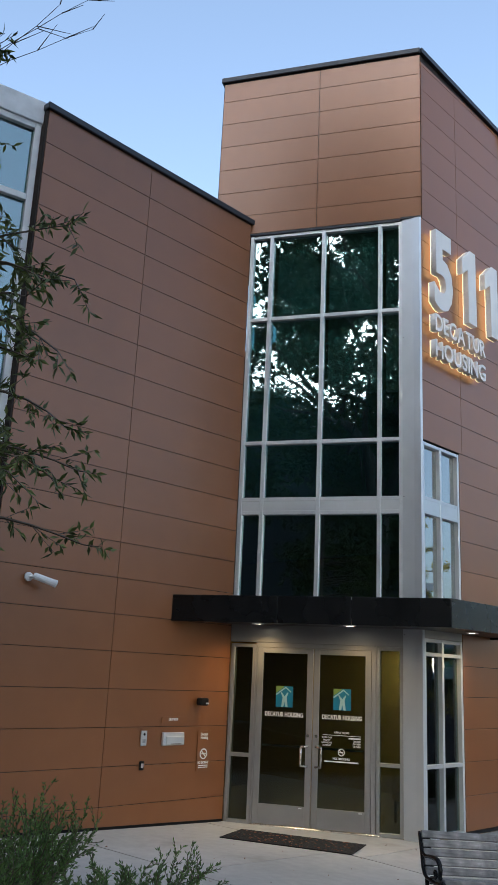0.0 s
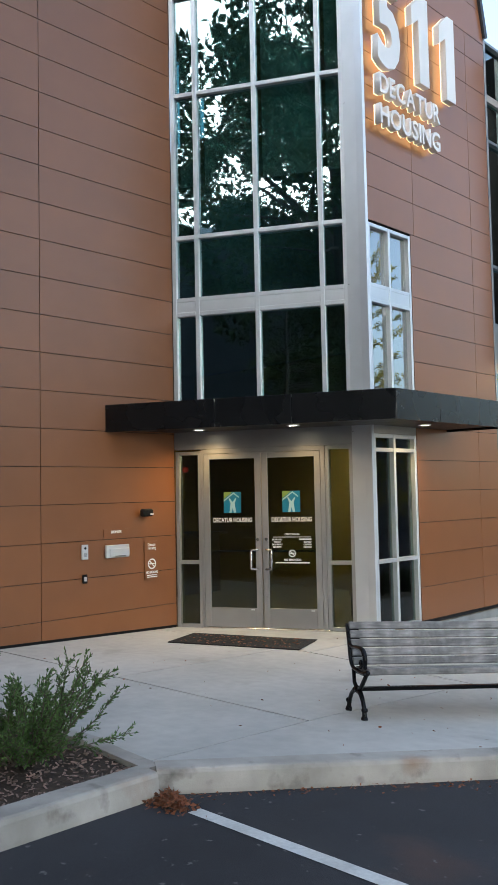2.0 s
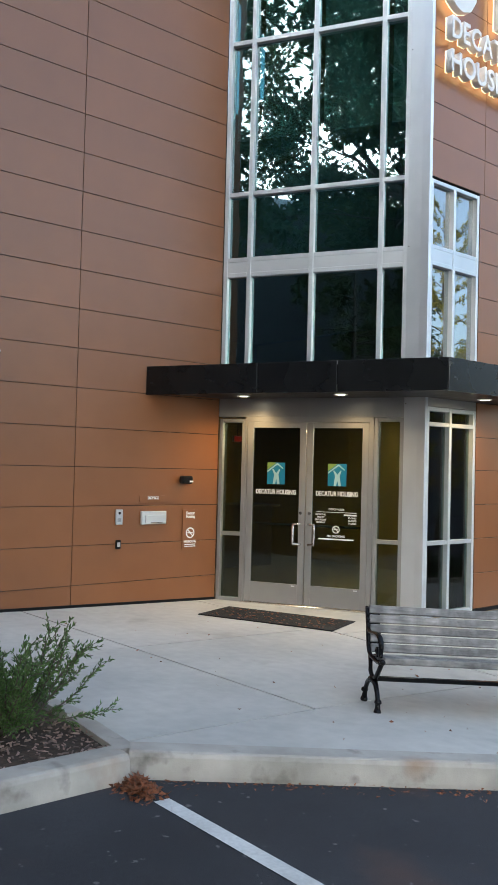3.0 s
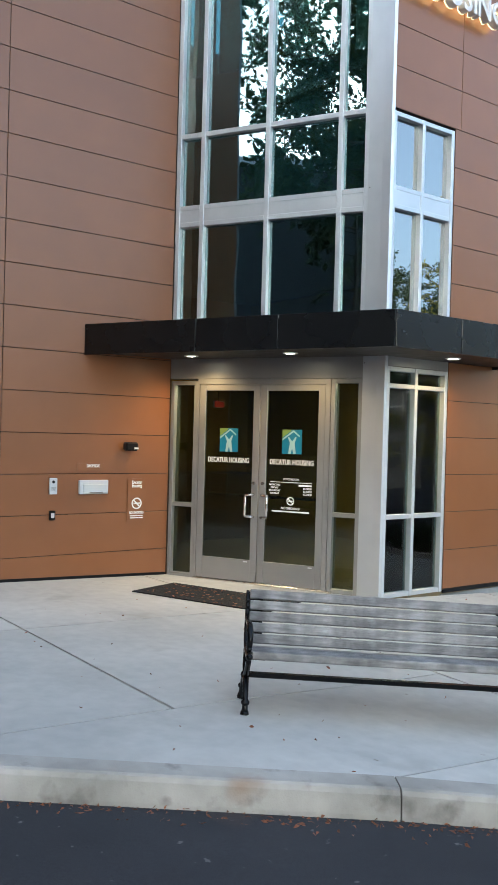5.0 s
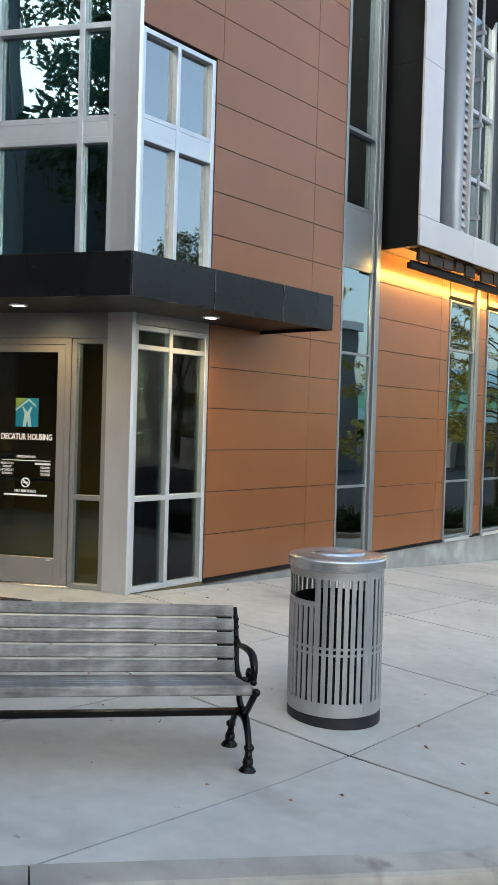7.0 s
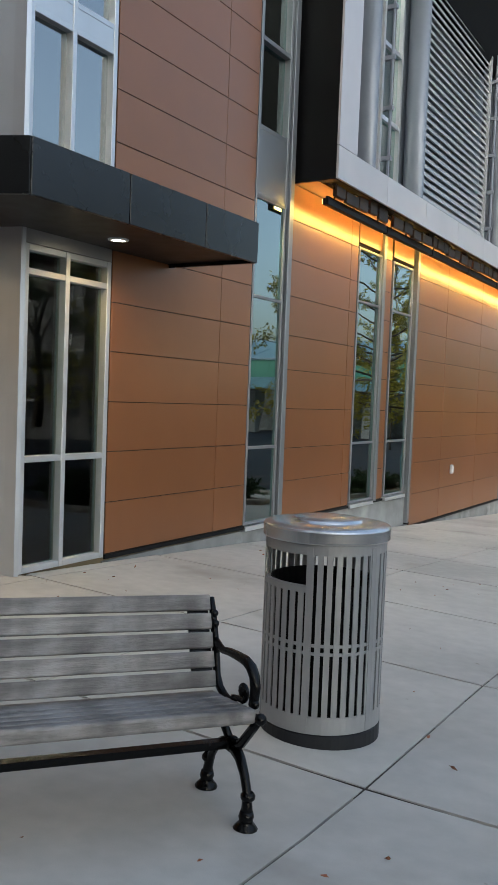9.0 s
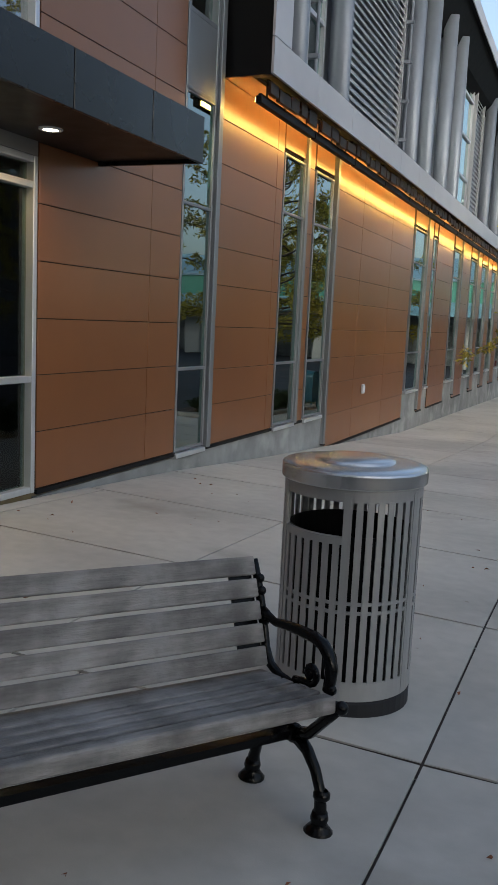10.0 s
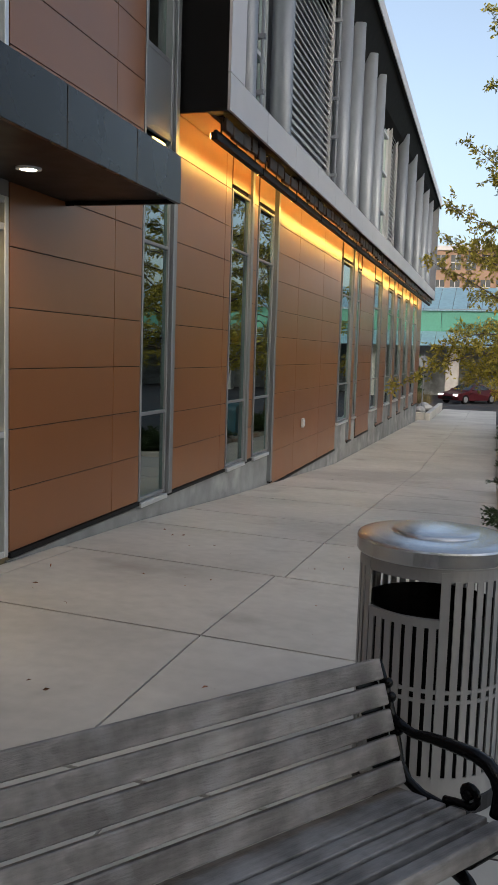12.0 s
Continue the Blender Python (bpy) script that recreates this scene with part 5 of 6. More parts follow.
def lobby_things():
    d = thing("reception_desk", "dark wooden reception desk in the dim lobby", "desk")
    M_DESK = mat("dark_desk_wood", (0.07, 0.045, 0.03), 0.5, 0, 0.2, 6, stretch=(1, 6, 6))
    part("front", boxes((-11.9, -11.8, 10.2, 12.6, -0.035, 1.05)), M_DESK, d)
    part("worktop", boxes((-12.5, -11.7, 10.1, 12.7, 1.05, 1.09)), M_DESK, d)
    part("side", boxes((-12.5, -11.9, 10.2, 10.26, -0.035, 1.05)), M_DESK, d)
    part("side", boxes((-12.5, -11.9, 12.54, 12.6, -0.035, 1.05)), M_DESK, d)
    M_SEAT = mat("ochre_seat_fabric", (0.32, 0.22, 0.05), 0.85, 0, 0.15, 40)
    c = thing("lobby_chair", "ochre upholstered lobby chair with dark legs", "chair", m=pose(-7.6, 11.7, -0.035, rz=200), group="lobby chairs")
    part("seat", boxes((-0.3, 0.3, -0.3, 0.3, 0.30, 0.44), b=0.03), M_SEAT, c)
    part("backrest", boxes((-0.3, 0.3, 0.22, 0.34, 0.40, 0.82), b=0.03), M_SEAT, c)
    for x in (-0.25, 0.25):
        for y in (-0.25, 0.25):
            part("leg", boxes((x - 0.02, x + 0.02, y - 0.02, y + 0.02, 0, 0.30)), M_BLACK, c)
    copy_thing(c, pose(-7.7, 12.6, -0.035, rz=190))
    e = thing("exit_sign", "small lit red exit sign hung from the lobby ceiling", "sign")
    part("case", boxes((-12.2, -12.15, 11.92, 12.13, 2.22, 2.34)), M_WHITE, e)
    M_EXIT = mat("lamp_exit", (0.5, 0.02, 0.02), 0.5, emit=(1.0, 0.05, 0.03), emit_strength=0.12)
    part("face", boxes((-12.148, -12.14, 11.93, 12.12, 2.23, 2.33)), M_EXIT, e, "red lit face")
    part("stem", boxes((-12.18, -12.17, 12.02, 12.03, 2.34, 2.80)), M_BLACK, e)


lobby_things()


# ---- plants ----
def leaf_faces(bm, p, d, length, width, rr, curl=0.15):
    """One pointed leaf of four corners from p along d."""
    side = d.cross(Vector((rr.uniform(-1, 1), rr.uniform(-1, 1), rr.uniform(-1, 1))))
    if side.length < 1e-3:
        return
    side.normalize()
    up = d.cross(side)
    a = bm.verts.new(p)
    b = bm.verts.new(p + d * length * 0.45 + side * width / 2 + up * length * curl)
    c = bm.verts.new(p + d * length)
    e = bm.verts.new(p + d * length * 0.45 - side * width / 2 + up * length * curl)
    bm.faces.new((a, b, c, e))


def rand_dir(rr, up=0.0):
    while True:
        v = Vector((rr.uniform(-1, 1), rr.uniform(-1, 1), rr.uniform(-1, 1)))
        if 0.1 < v.length < 1:
            v.normalize()
            v.z += up
            return v.normalized()


def make_tree(name, base, height, spread, trunk_r, leaf_len, leaf_w, per_tip, material, label, seed, clear=0.3, depth=4, droop=0.0, splits=3, group=""):
    rr = random.Random(seed)
    wood, leaves = bmesh.new(), bmesh.new()

    def grow(p, d, ln, r, lev):
        pts, rad = [p], [r]
        n = 4
        for i in range(n):
            d = (d + rand_dir(rr) * (0.10 if lev == 0 else 0.22) + Vector((0, 0, -droop * lev * 0.12))).normalized()
            p = p + d * ln / n
            pts.append(p)
            rad.append(r * (1 - 0.5 * (i + 1) / n))
            if lev >= depth - 1:
                for _ in range(per_tip):
                    o = p + rand_dir(rr) * ln * 0.30
                    ld = (d * 0.5 + rand_dir(rr) + Vector((0, 0, -0.3))).normalized()
                    leaf_faces(leaves, o, ld, leaf_len * rr.uniform(0.7, 1.25), leaf_w * rr.uniform(0.7, 1.2), rr)
        tube(wood, pts, rad, 8 if lev < 2 else (5 if lev == 2 else 3), cap=lev < 2)
        if lev < depth:
            k = splits + (1 if lev == 0 else 0) + rr.choice((0, 0, 1))
            az0 = rr.uniform(0, 6.28)
            for j in range(k):
                f = rr.uniform(0.55, 1.0) if j else 1.0
                i = f * n
                q = pts[min(int(i), n - 1)].lerp(pts[min(int(i) + 1, n)], i - int(i)) if f < 1 else pts[-1]
                az = az0 + 6.283 * j / k + rr.uniform(-.4, .4)
                tilt = rr.uniform(0.45, 0.95)
                ref = d.orthogonal().normalized()
                nd = (d * math.cos(tilt) + (Matrix.Rotation(az, 3, d) @ ref) * math.sin(tilt)).normalized()
                nd = (Vector((nd.x * spread, nd.y * spread, nd.z + 0.12))).normalized()
                grow(q, nd, ln * rr.uniform(0.62, 0.82) * (1.05 if lev == 0 else 0.92), r * (0.42 if f < 1 else 0.5), lev + 1)

    grow(Vector((0, 0, 0)), Vector((0, 0, 1)), height * clear, trunk_r, 0)
    t = thing(name, label, "tree", m=Matrix.Translation(base), group=group)
    part("trunk", wood, M_BARK, t, "grey-brown bark", smooth=True)
    part("crown", leaves, material, t)
    return t


oak = make_tree("oak_tree", (-0.2, -10.0, -0.1), 37, 1.05, 0.5, 0.36, 0.20, 12, M_LEAF_OAK, "tall dark green oak tree across the car park", 5, 0.26, 5, group="oaks across the car park")
for i, (x, y, k, rz) in enumerate(((7.5, -14, 1.05, 70), (9, -25, 0.95, 160), (16, -8, 0.85, 250), (26, 8, 0.5, 110), (14.5, 32, 0.42, 310), (24, 30, 0.42, 200))):
    c = copy_thing(oak, pose(x, y, -0.1, 0, 0, rz) @ Matrix.Scale(k, 4))


def park_tree(name, base, height, reach, seed, label, group):
    """A young street tree: a straight trunk with long level limbs, dense below and thin at the top."""
    rr = random.Random(seed)
    t = thing(name, label, "tree", m=Matrix.Translation(base), group=group)
    wood, leaves = bmesh.new(), bmesh.new()
    tube(wood, [(0, 0, 0), (0.03, 0.02, height * 0.3), (-0.02, 0.05, height * 0.65), (0.02, 0.0, height)], [0.10, 0.08, 0.045, 0.012], 10)

    def twig(p, d, ln):
        e = p + d * ln
        tube(wood, [p, e], [0.006, 0.002], 3, cap=False)
        for _ in range(int(9 + ln * 14)):
            q = p.lerp(e, rr.uniform(0.15, 1.05)) + rand_dir(rr) * 0.05
            leaf_faces(leaves, q, (d * 0.4 + rand_dir(rr) + Vector((0, 0, -0.25))).normalized(), rr.uniform(0.08, 0.15), rr.uniform(0.04, 0.065), rr, 0.12)

    n = 66
    for k in range(n):
        f = (k + rr.random()) / n
        z = height * (0.165 + 0.80 * f ** 1.4)
        az = k * 2.399 + rr.uniform(-0.3, 0.3)
        ln = reach * (1.0 - 0.72 * f) * rr.uniform(0.75, 1.1)
        d = Vector((math.cos(az), math.sin(az), 0.10 + 0.8 * f))
        p = Vector((0, 0, z))
        pts = [p]
        steps = 9
        for i in range(steps):
            d = (d + rand_dir(rr) * 0.16 + Vector((0, 0, -0.03 * (1 - f)))).normalized()
            p = p + d * ln / steps
            pts.append(p)
            if i > 1:
                for _ in range(6 if f < 0.45 else (4 if f < 0.75 else 3)):
                    twig(p, (d * 0.6 + rand_dir(rr)).normalized(), rr.uniform(0.15, 0.50) * (1.1 - 0.5 * f))
        tube(wood, pts, [0.032 * (1 - 0.6 * f) * (1 - i / (steps + 1)) + 0.004 for i in range(steps + 1)], 5, cap=False)
    part("trunk", wood, M_BARK, t, "grey-brown bark", smooth=True)
    part("crown", leaves, M_LEAF_TREE, t)
    return t


small = park_tree("street_tree", (-1.95, 29.2, walk_z(-3, 29.2) - 0.02), 14.6, 4.9, 21, "slim street tree with yellow-green autumn leaves", "street trees")
for x, y, k, rz in ((-1.5, 38.5, 0.9, 120), (7.5, 30, 0.95, 40), (9.0, 58, 1.0, 200)):
    copy_thing(small, pose(x, y, lot_z(x, y), 0, 0, rz) @ Matrix.Scale(k, 4))


def willow_oak():
    """A young tree in the planting bed whose hanging twigs reach out to the wall."""
    rr = random.Random(8)
    t = thing("willow_oak", "young willow oak with long drooping twigs in the planting bed", "tree", m=Matrix.Translation((-5.9, 2.3, 0.1)))
    wood, leaves = bmesh.new(), bmesh.new()
    tube(wood, [(0, 0, 0), (0.03, 0.02, 1.6), (0.0, 0.05, 3.2), (0.05, 0.0, 5.0), (0.0, 0.05, 6.6)], [0.085, 0.07, 0.06, 0.045, 0.015], 10)
    for k in range(46):
        z = rr.uniform(1.9, 6.3)
        az = rr.uniform(0, 6.283)
        if k < 22:
            az = rr.uniform(-0.35, 0.75)
            z = rr.uniform(1.9, 5.0)
        ln = rr.uniform(1.0, 1.62) * (1.0 if z < 5 else 0.6)
        d = Vector((math.cos(az), math.sin(az), 0.45))
        p = Vector((0, 0, z))
        pts = [p]
        for i in range(8):
            d = (d + Vector((0, 0, -0.11)) + rand_dir(rr) * 0.10).normalized()
            p = p + d * ln / 8
            pts.append(p)
            if i > 2:
                for _ in range(2):
                    sd = (d + rand_dir(rr) * 0.8).normalized()
                    e = p + sd * rr.uniform(0.10, 0.3)
                    tube(wood, [p, e], [0.004, 0.002], 3, cap=False)
                    for _ in range(9):
                        q = p.lerp(e, rr.uniform(0.2, 1.0))
                        leaf_faces(leaves, q, (sd * 0.6 + rand_dir(rr) + Vector((0, 0, -.3))).normalized(), rr.uniform(0.06, 0.11), 0.027, rr, 0.06)
        tube(wood, pts, [0.016 * (1 - i / 9) + 0.003 for i in range(9)], 4, cap=False)
    # bare upper twigs
    for k in range(3):
        d = Vector((0.9, 0.28 + 0.1 * k, 0.25 + 0.06 * k)).normalized()
        p = Vector((0, 0, 6.0 + 0.12 * k))
        pts = [p]
        for i in range(6):
            d = (d + rand_dir(rr) * 0.10).normalized()
            p = p + d * 0.24
            pts.append(p)
            if i > 2:
                tube(wood, [p, p + (d + rand_dir(rr) * 0.7).normalized() * 0.25], [0.005, 0.002], 3, cap=False)
        tube(wood, pts, [0.006, 0.005, 0.004, 0.0035, 0.003, 0.0025, 0.002], 4, cap=False)
    part("trunk", wood, M_BARK, t)
    part("crown", leaves, M_LEAF_WILLOW, t)


willow_oak()


def shrub(name, base, rad, h, n, seed, material, label, leaf=0.035, flat=1.0):
    rr = random.Random(seed)
    s = thing(name, label, "shrub", m=Matrix.Translation(base))
    wood, leaves = bmesh.new(), bmesh.new()
    for k in range(n):
        az = rr.uniform(0, 6.283)
        tilt = rr.uniform(0.15, 1.25) * flat
        d = Vector((math.cos(az) * math.sin(tilt), math.sin(az) * math.sin(tilt), math.cos(tilt)))
        ln = (h * math.cos(tilt) + rad * math.sin(tilt)) * rr.uniform(0.65, 1.1)
        p = Vector((math.cos(az), math.sin(az), 0)) * rr.uniform(0, rad * 0.25)
        pts = [p]
        for i in range(7):
            d = (d + rand_dir(rr) * 0.16 + Vector((0, 0, 0.05))).normalized()
            q = p + d * ln / 7
            if i > 0:
                for _ in range(13):
                    o = p.lerp(q, rr.random())
                    ld = (d * 0.9 + rand_dir(rr) * 0.8).normalized()
                    leaf_faces(leaves, o, ld, leaf * rr.uniform(0.8, 1.5), leaf * 0.42, rr)
                if i > 1:
                    for _ in range(2):
                        sd = (d + rand_dir(rr) * 0.75).normalized()
                        e = q + sd * ln * 0.16
                        tube(wood, [q, e], [0.003, 0.002], 3, cap=False)
                        for _ in range(9):
                            leaf_faces(leaves, q.lerp(e, rr.random()), (sd + rand_dir(rr) * 0.7).normalized(), leaf * rr.uniform(0.8, 1.4), leaf * 0.42, rr)
            p = q
            pts.append(p)
        tube(wood, pts, [0.009, 0.008, 0.007, 0.006, 0.005, 0.004, 0.003, 0.002], 4, cap=False)
    part("woody_base", wood, M_BARK, s)
    part("foliage", leaves, material, s)
    return s


shrub("shrub", (-5.15, 4.28, 0.08), 0.54, 0.36, 62, 2, M_LEAF_SHRUB, "low spreading green shrub in the mulched bed", 0.030)
shrub("shrub", (-6.1, 3.9, 0.10), 0.6, 0.6, 55, 4, M_LEAF_SHRUB, "low spreading green shrub in the mulched bed", 0.036)
shrub("shrub", (-5.6, 3.2, 0.10), 0.6, 0.6, 55, 6, M_LEAF_SHRUB, "low spreading green shrub in the mulched bed", 0.036)
jun = shrub("juniper", (-2.42, 15.95, walk_z(-3, 15.95) + 0.02), 0.62, 0.22, 70, 9, M_LEAF_DARK, "low spreading green juniper beside the walk", 0.05, 1.2)
tagged(jun, group="junipers along the walk")
for i, y in enumerate((17.1, 18.4, 19.6, 20.6, 24.4, 25.6, 26.9, 28.2, 29.4, 32.8, 34.2, 35.6, 37.2, 39.0, 41.0)):
    copy_thing(jun, pose(-2.45 + 0.12 * (i % 3), y, walk_z(-3, y) + 0.02, 0, 0, 67 * i) @ Matrix.Diagonal((1.0 + 0.08 * (i % 3), 1.0, 0.75 + 0.2 * (i % 2), 1)))


# ---- planting beds ----
def bed(name, x0, x1, y0, y1, z_fn, n, seed, label):
    bm = bmesh.new()
    rr = random.Random(seed)
    nx, ny = 12, max(10, int((y1 - y0) * 1.5))
    vs = [[bm.verts.new((x0 + (x1 - x0) * i / nx, y0 + (y1 - y0) * k / ny, 0)) for i in range(nx + 1)] for k in range(ny + 1)]
    for row in vs:
        for v in row:
            v.co.z = z_fn(v.co.x, v.co.y) + rr.uniform(-0.012, 0.015)
    for k in range(ny):
        for i in range(nx):
            bm.faces.new((vs[k][i], vs[k][i + 1], vs[k + 1][i + 1], vs[k + 1][i]))
    solid(name, bm, M_MULCH, label, "planting bed", kind="structure")
    if n:
        chips = bmesh.new()
        for _ in range(n):
            x, y = rr.uniform(x0, x1), y1 - (y1 - y0) * abs(rr.gauss(0, 0.35)) % (y1 - y0)
            s = rr.uniform(0.006, 0.022)
            box(chips, -s, s, -s * 0.28, s * 0.28, -0.003, 0.003,
                m=Matrix.Translation((x, y, z_fn(x, y) + rr.uniform(0.006, 0.03))) @ Euler((rr.uniform(-.5, .5), rr.uniform(-.5, .5), rr.uniform(0, 6.3))).to_matrix().to_4x4())
        solid("mulch", chips, M_CHIP, "brown bark mulch chips strewn over the bed", "mulch", kind="stuff")


bed("planting_bed", -9.2, -4.37, -10, 4.74, lambda x, y: 0.085 + 0.03 * math.sin(x * 3) * math.sin(y * 2), 19000, 12, "mulched planting bed beside the car park")
BEDS = ((15.4, 21.0), (23.6, 30.0), (32.2, 44.0))
kb2 = thing("bed_edging", "low concrete edging between the walk and the junipers", "kerb", kind="structure")
for i, (y0, y1) in enumerate(BEDS):
    bed("planting_bed_%d" % (i + 2), -3.02, -0.6, y0 + 0.1, y1 - 0.1, lambda x, y: walk_z(-3, y) + 0.0, 900, 13 + i, "mulched bed with junipers beside the walk")
    kerb_run(kb2, Vector((-3.12, y1)), Vector((-3.12, y0)), 0.10, Vector((1, 0)), [3] if y1 - y0 < 8 else [3, 6, 9], top=0.10, z_fn=lambda x, y: walk_z(-3.1, y))
    for y in (y0, y1 - 0.1):
        kerb_run(kb2, Vector((-3.015, y)), Vector((-0.6, y)), 0.10, Vector((0, 1)), [], top=0.10, z_fn=lambda x, y: walk_z(-3.1, y))


def leaf_pile():
    rr = random.Random(31)
    bm = bmesh.new()
    for _ in range(420):
        a, q = rr.uniform(0, 6.283), abs(rr.gauss(0, 0.4))
        x, y = -4.04 + 0.22 * q * math.cos(a) + 0.0, 4.62 + 0.14 * q * math.sin(a)
        x, y = max(x, -4.185 + 0.0), y
        z = lot_z(x, y) + 0.004 + max(0, 0.075 * (1 - q * 1.1)) * rr.random()
        d = rand_dir(rr)
        d.z *= 0.4
        leaf_faces(bm, Vector((x, y, z)), d.normalized(), rr.uniform(0.03, 0.06), rr.uniform(0.015, 0.03), rr, 0.25)
    solid("leaf_pile", bm, M_LEAF_DRY, "small heap of dry brown leaves against the kerb", "leaf litter", kind="stuff")
    bm = bmesh.new()
    for _ in range(620):
        if rr.random() < 0.78:
            s = rr.uniform(0, 6.5)
            c = KERB_A + KERB_D * s - KERB_N * abs(rr.gauss(0.02, 0.07))
            x, y = c.x, c.y
            z = lot_z(x, y) + 0.004
        else:
            x, y = rr.uniform(-8.5, -1.5), rr.uniform(5.2, 14)
            if (Vector((x, y)) - KERB_A).dot(KERB_N) < 0.2 or (y > 8.3 and x < -6.9):
                continue
            z = walk_z(x, y) + 0.004
        d = rand_dir(rr)
        d.z *= 0.15
        leaf_faces(bm, Vector((x, y, z)), d.normalized(), rr.uniform(0.018, 0.05), rr.uniform(0.008, 0.02), rr, 0.2)
    solid("fallen_leaves", bm, M_LEAF_DRY, "scattered dry leaves on the concrete and asphalt", "leaf litter", kind="stuff")


leaf_pile()


# ---- far end of the walk ----
def far_end():
    pk = thing("planter_wall", "low concrete planter wall at the building's far corner", "planter", kind="structure")
    z = walk_z(-6, 47)
    part("long_side", boxes((-6.35, -6.12, 46.6, 56, z - 0.2, z + 0.36), b=0.02), M_CONC, pk)
    part("short_side", boxes((-9.0, -6.35, 46.6, 46.85, z - 0.2, z + 0.36), b=0.02), M_CONC, pk)
    part("soil", boxes((-9.0, -6.35, 46.85, 56, z - 0.1, z + 0.26)), M_MULCH, pk, "dark soil")
    rr = random.Random(3)
    for i, (x, y) in enumerate(((-6.75, 48.5), (-6.6, 50.5), (-6.9, 52.5))):
        bm = bmesh.new()
        bmesh.ops.create_icosphere(bm, subdivisions=2, radius=0.3)
        for v in bm.verts:
            v.co *= 1 + 0.25 * noise.noise(v.co * 4 + Vector((i, 0, 0)))
            v.co.z *= 0.7
        solid("boulder", bm, M_PLINTH, "dark rounded boulder in the planter", "rock", group="planter boulders", m=Matrix.Translation((x, y, z + 0.36)))
    s = thing("stop_sign", "back of an octagonal road sign on a steel post", "road sign", m=Matrix.Translation((-6.80, 50, z + 0.2)) @ Matrix.Rotation(radians(20), 4, "Z"))
    bm = bmesh.new()
    tube(bm, [(0, 0, 0), (0, 0, 2.95)], 0.03, 8)
    part("pole", bm, M_FIN, s)
    bm = bmesh.new()
    tube(bm, [(0, 0.03, 2.50), (0, 0.036, 2.50)], [0.34, 0.34], 8)
    part("plate", bm, M_FIN, s, "plain grey sign back")
    # ornamental grasses and hedge
    for i, (x, y, r) in enumerate(((-7.6, 57, 0.8), (-8.4, 60, 1.0))):
        rr = random.Random(40 + i)
        bm = bmesh.new()
        for _ in range(700):
            a, q = rr.uniform(0, 6.283), rr.random() * r
            p = Vector((q * math.cos(a) * 0.5, q * math.sin(a) * 0.5, 0))
            d = Vector((math.cos(a) * q, math.sin(a) * q, 1.1)).normalized()
            leaf_faces(bm, p, d, rr.uniform(0.7, 1.3), 0.03, rr, 0.1)
        M = leaf_mat("dry_grass", (0.16, 0.14, 0.06))
        solid("grass_clump", bm, M, "tall dry ornamental grass clump", "grass", group="grass clumps", m=Matrix.Translation((x, y, lot_z(x, y))))
    hd = bmesh.new()
    rr = random.Random(77)
    for _ in range(5200):
        p = Vector((rr.uniform(-16, -8.4), rr.uniform(66, 70), rr.uniform(0, 3.1)))
        leaf_faces(hd, p, rand_dir(rr), 0.4, 0.2, rr)
    solid("hedge", hd, M_LEAF_DARK, "dark evergreen hedge across the road", "hedge", m=Matrix.Translation((0, 0, lot_z(0, 70))))


far_end()


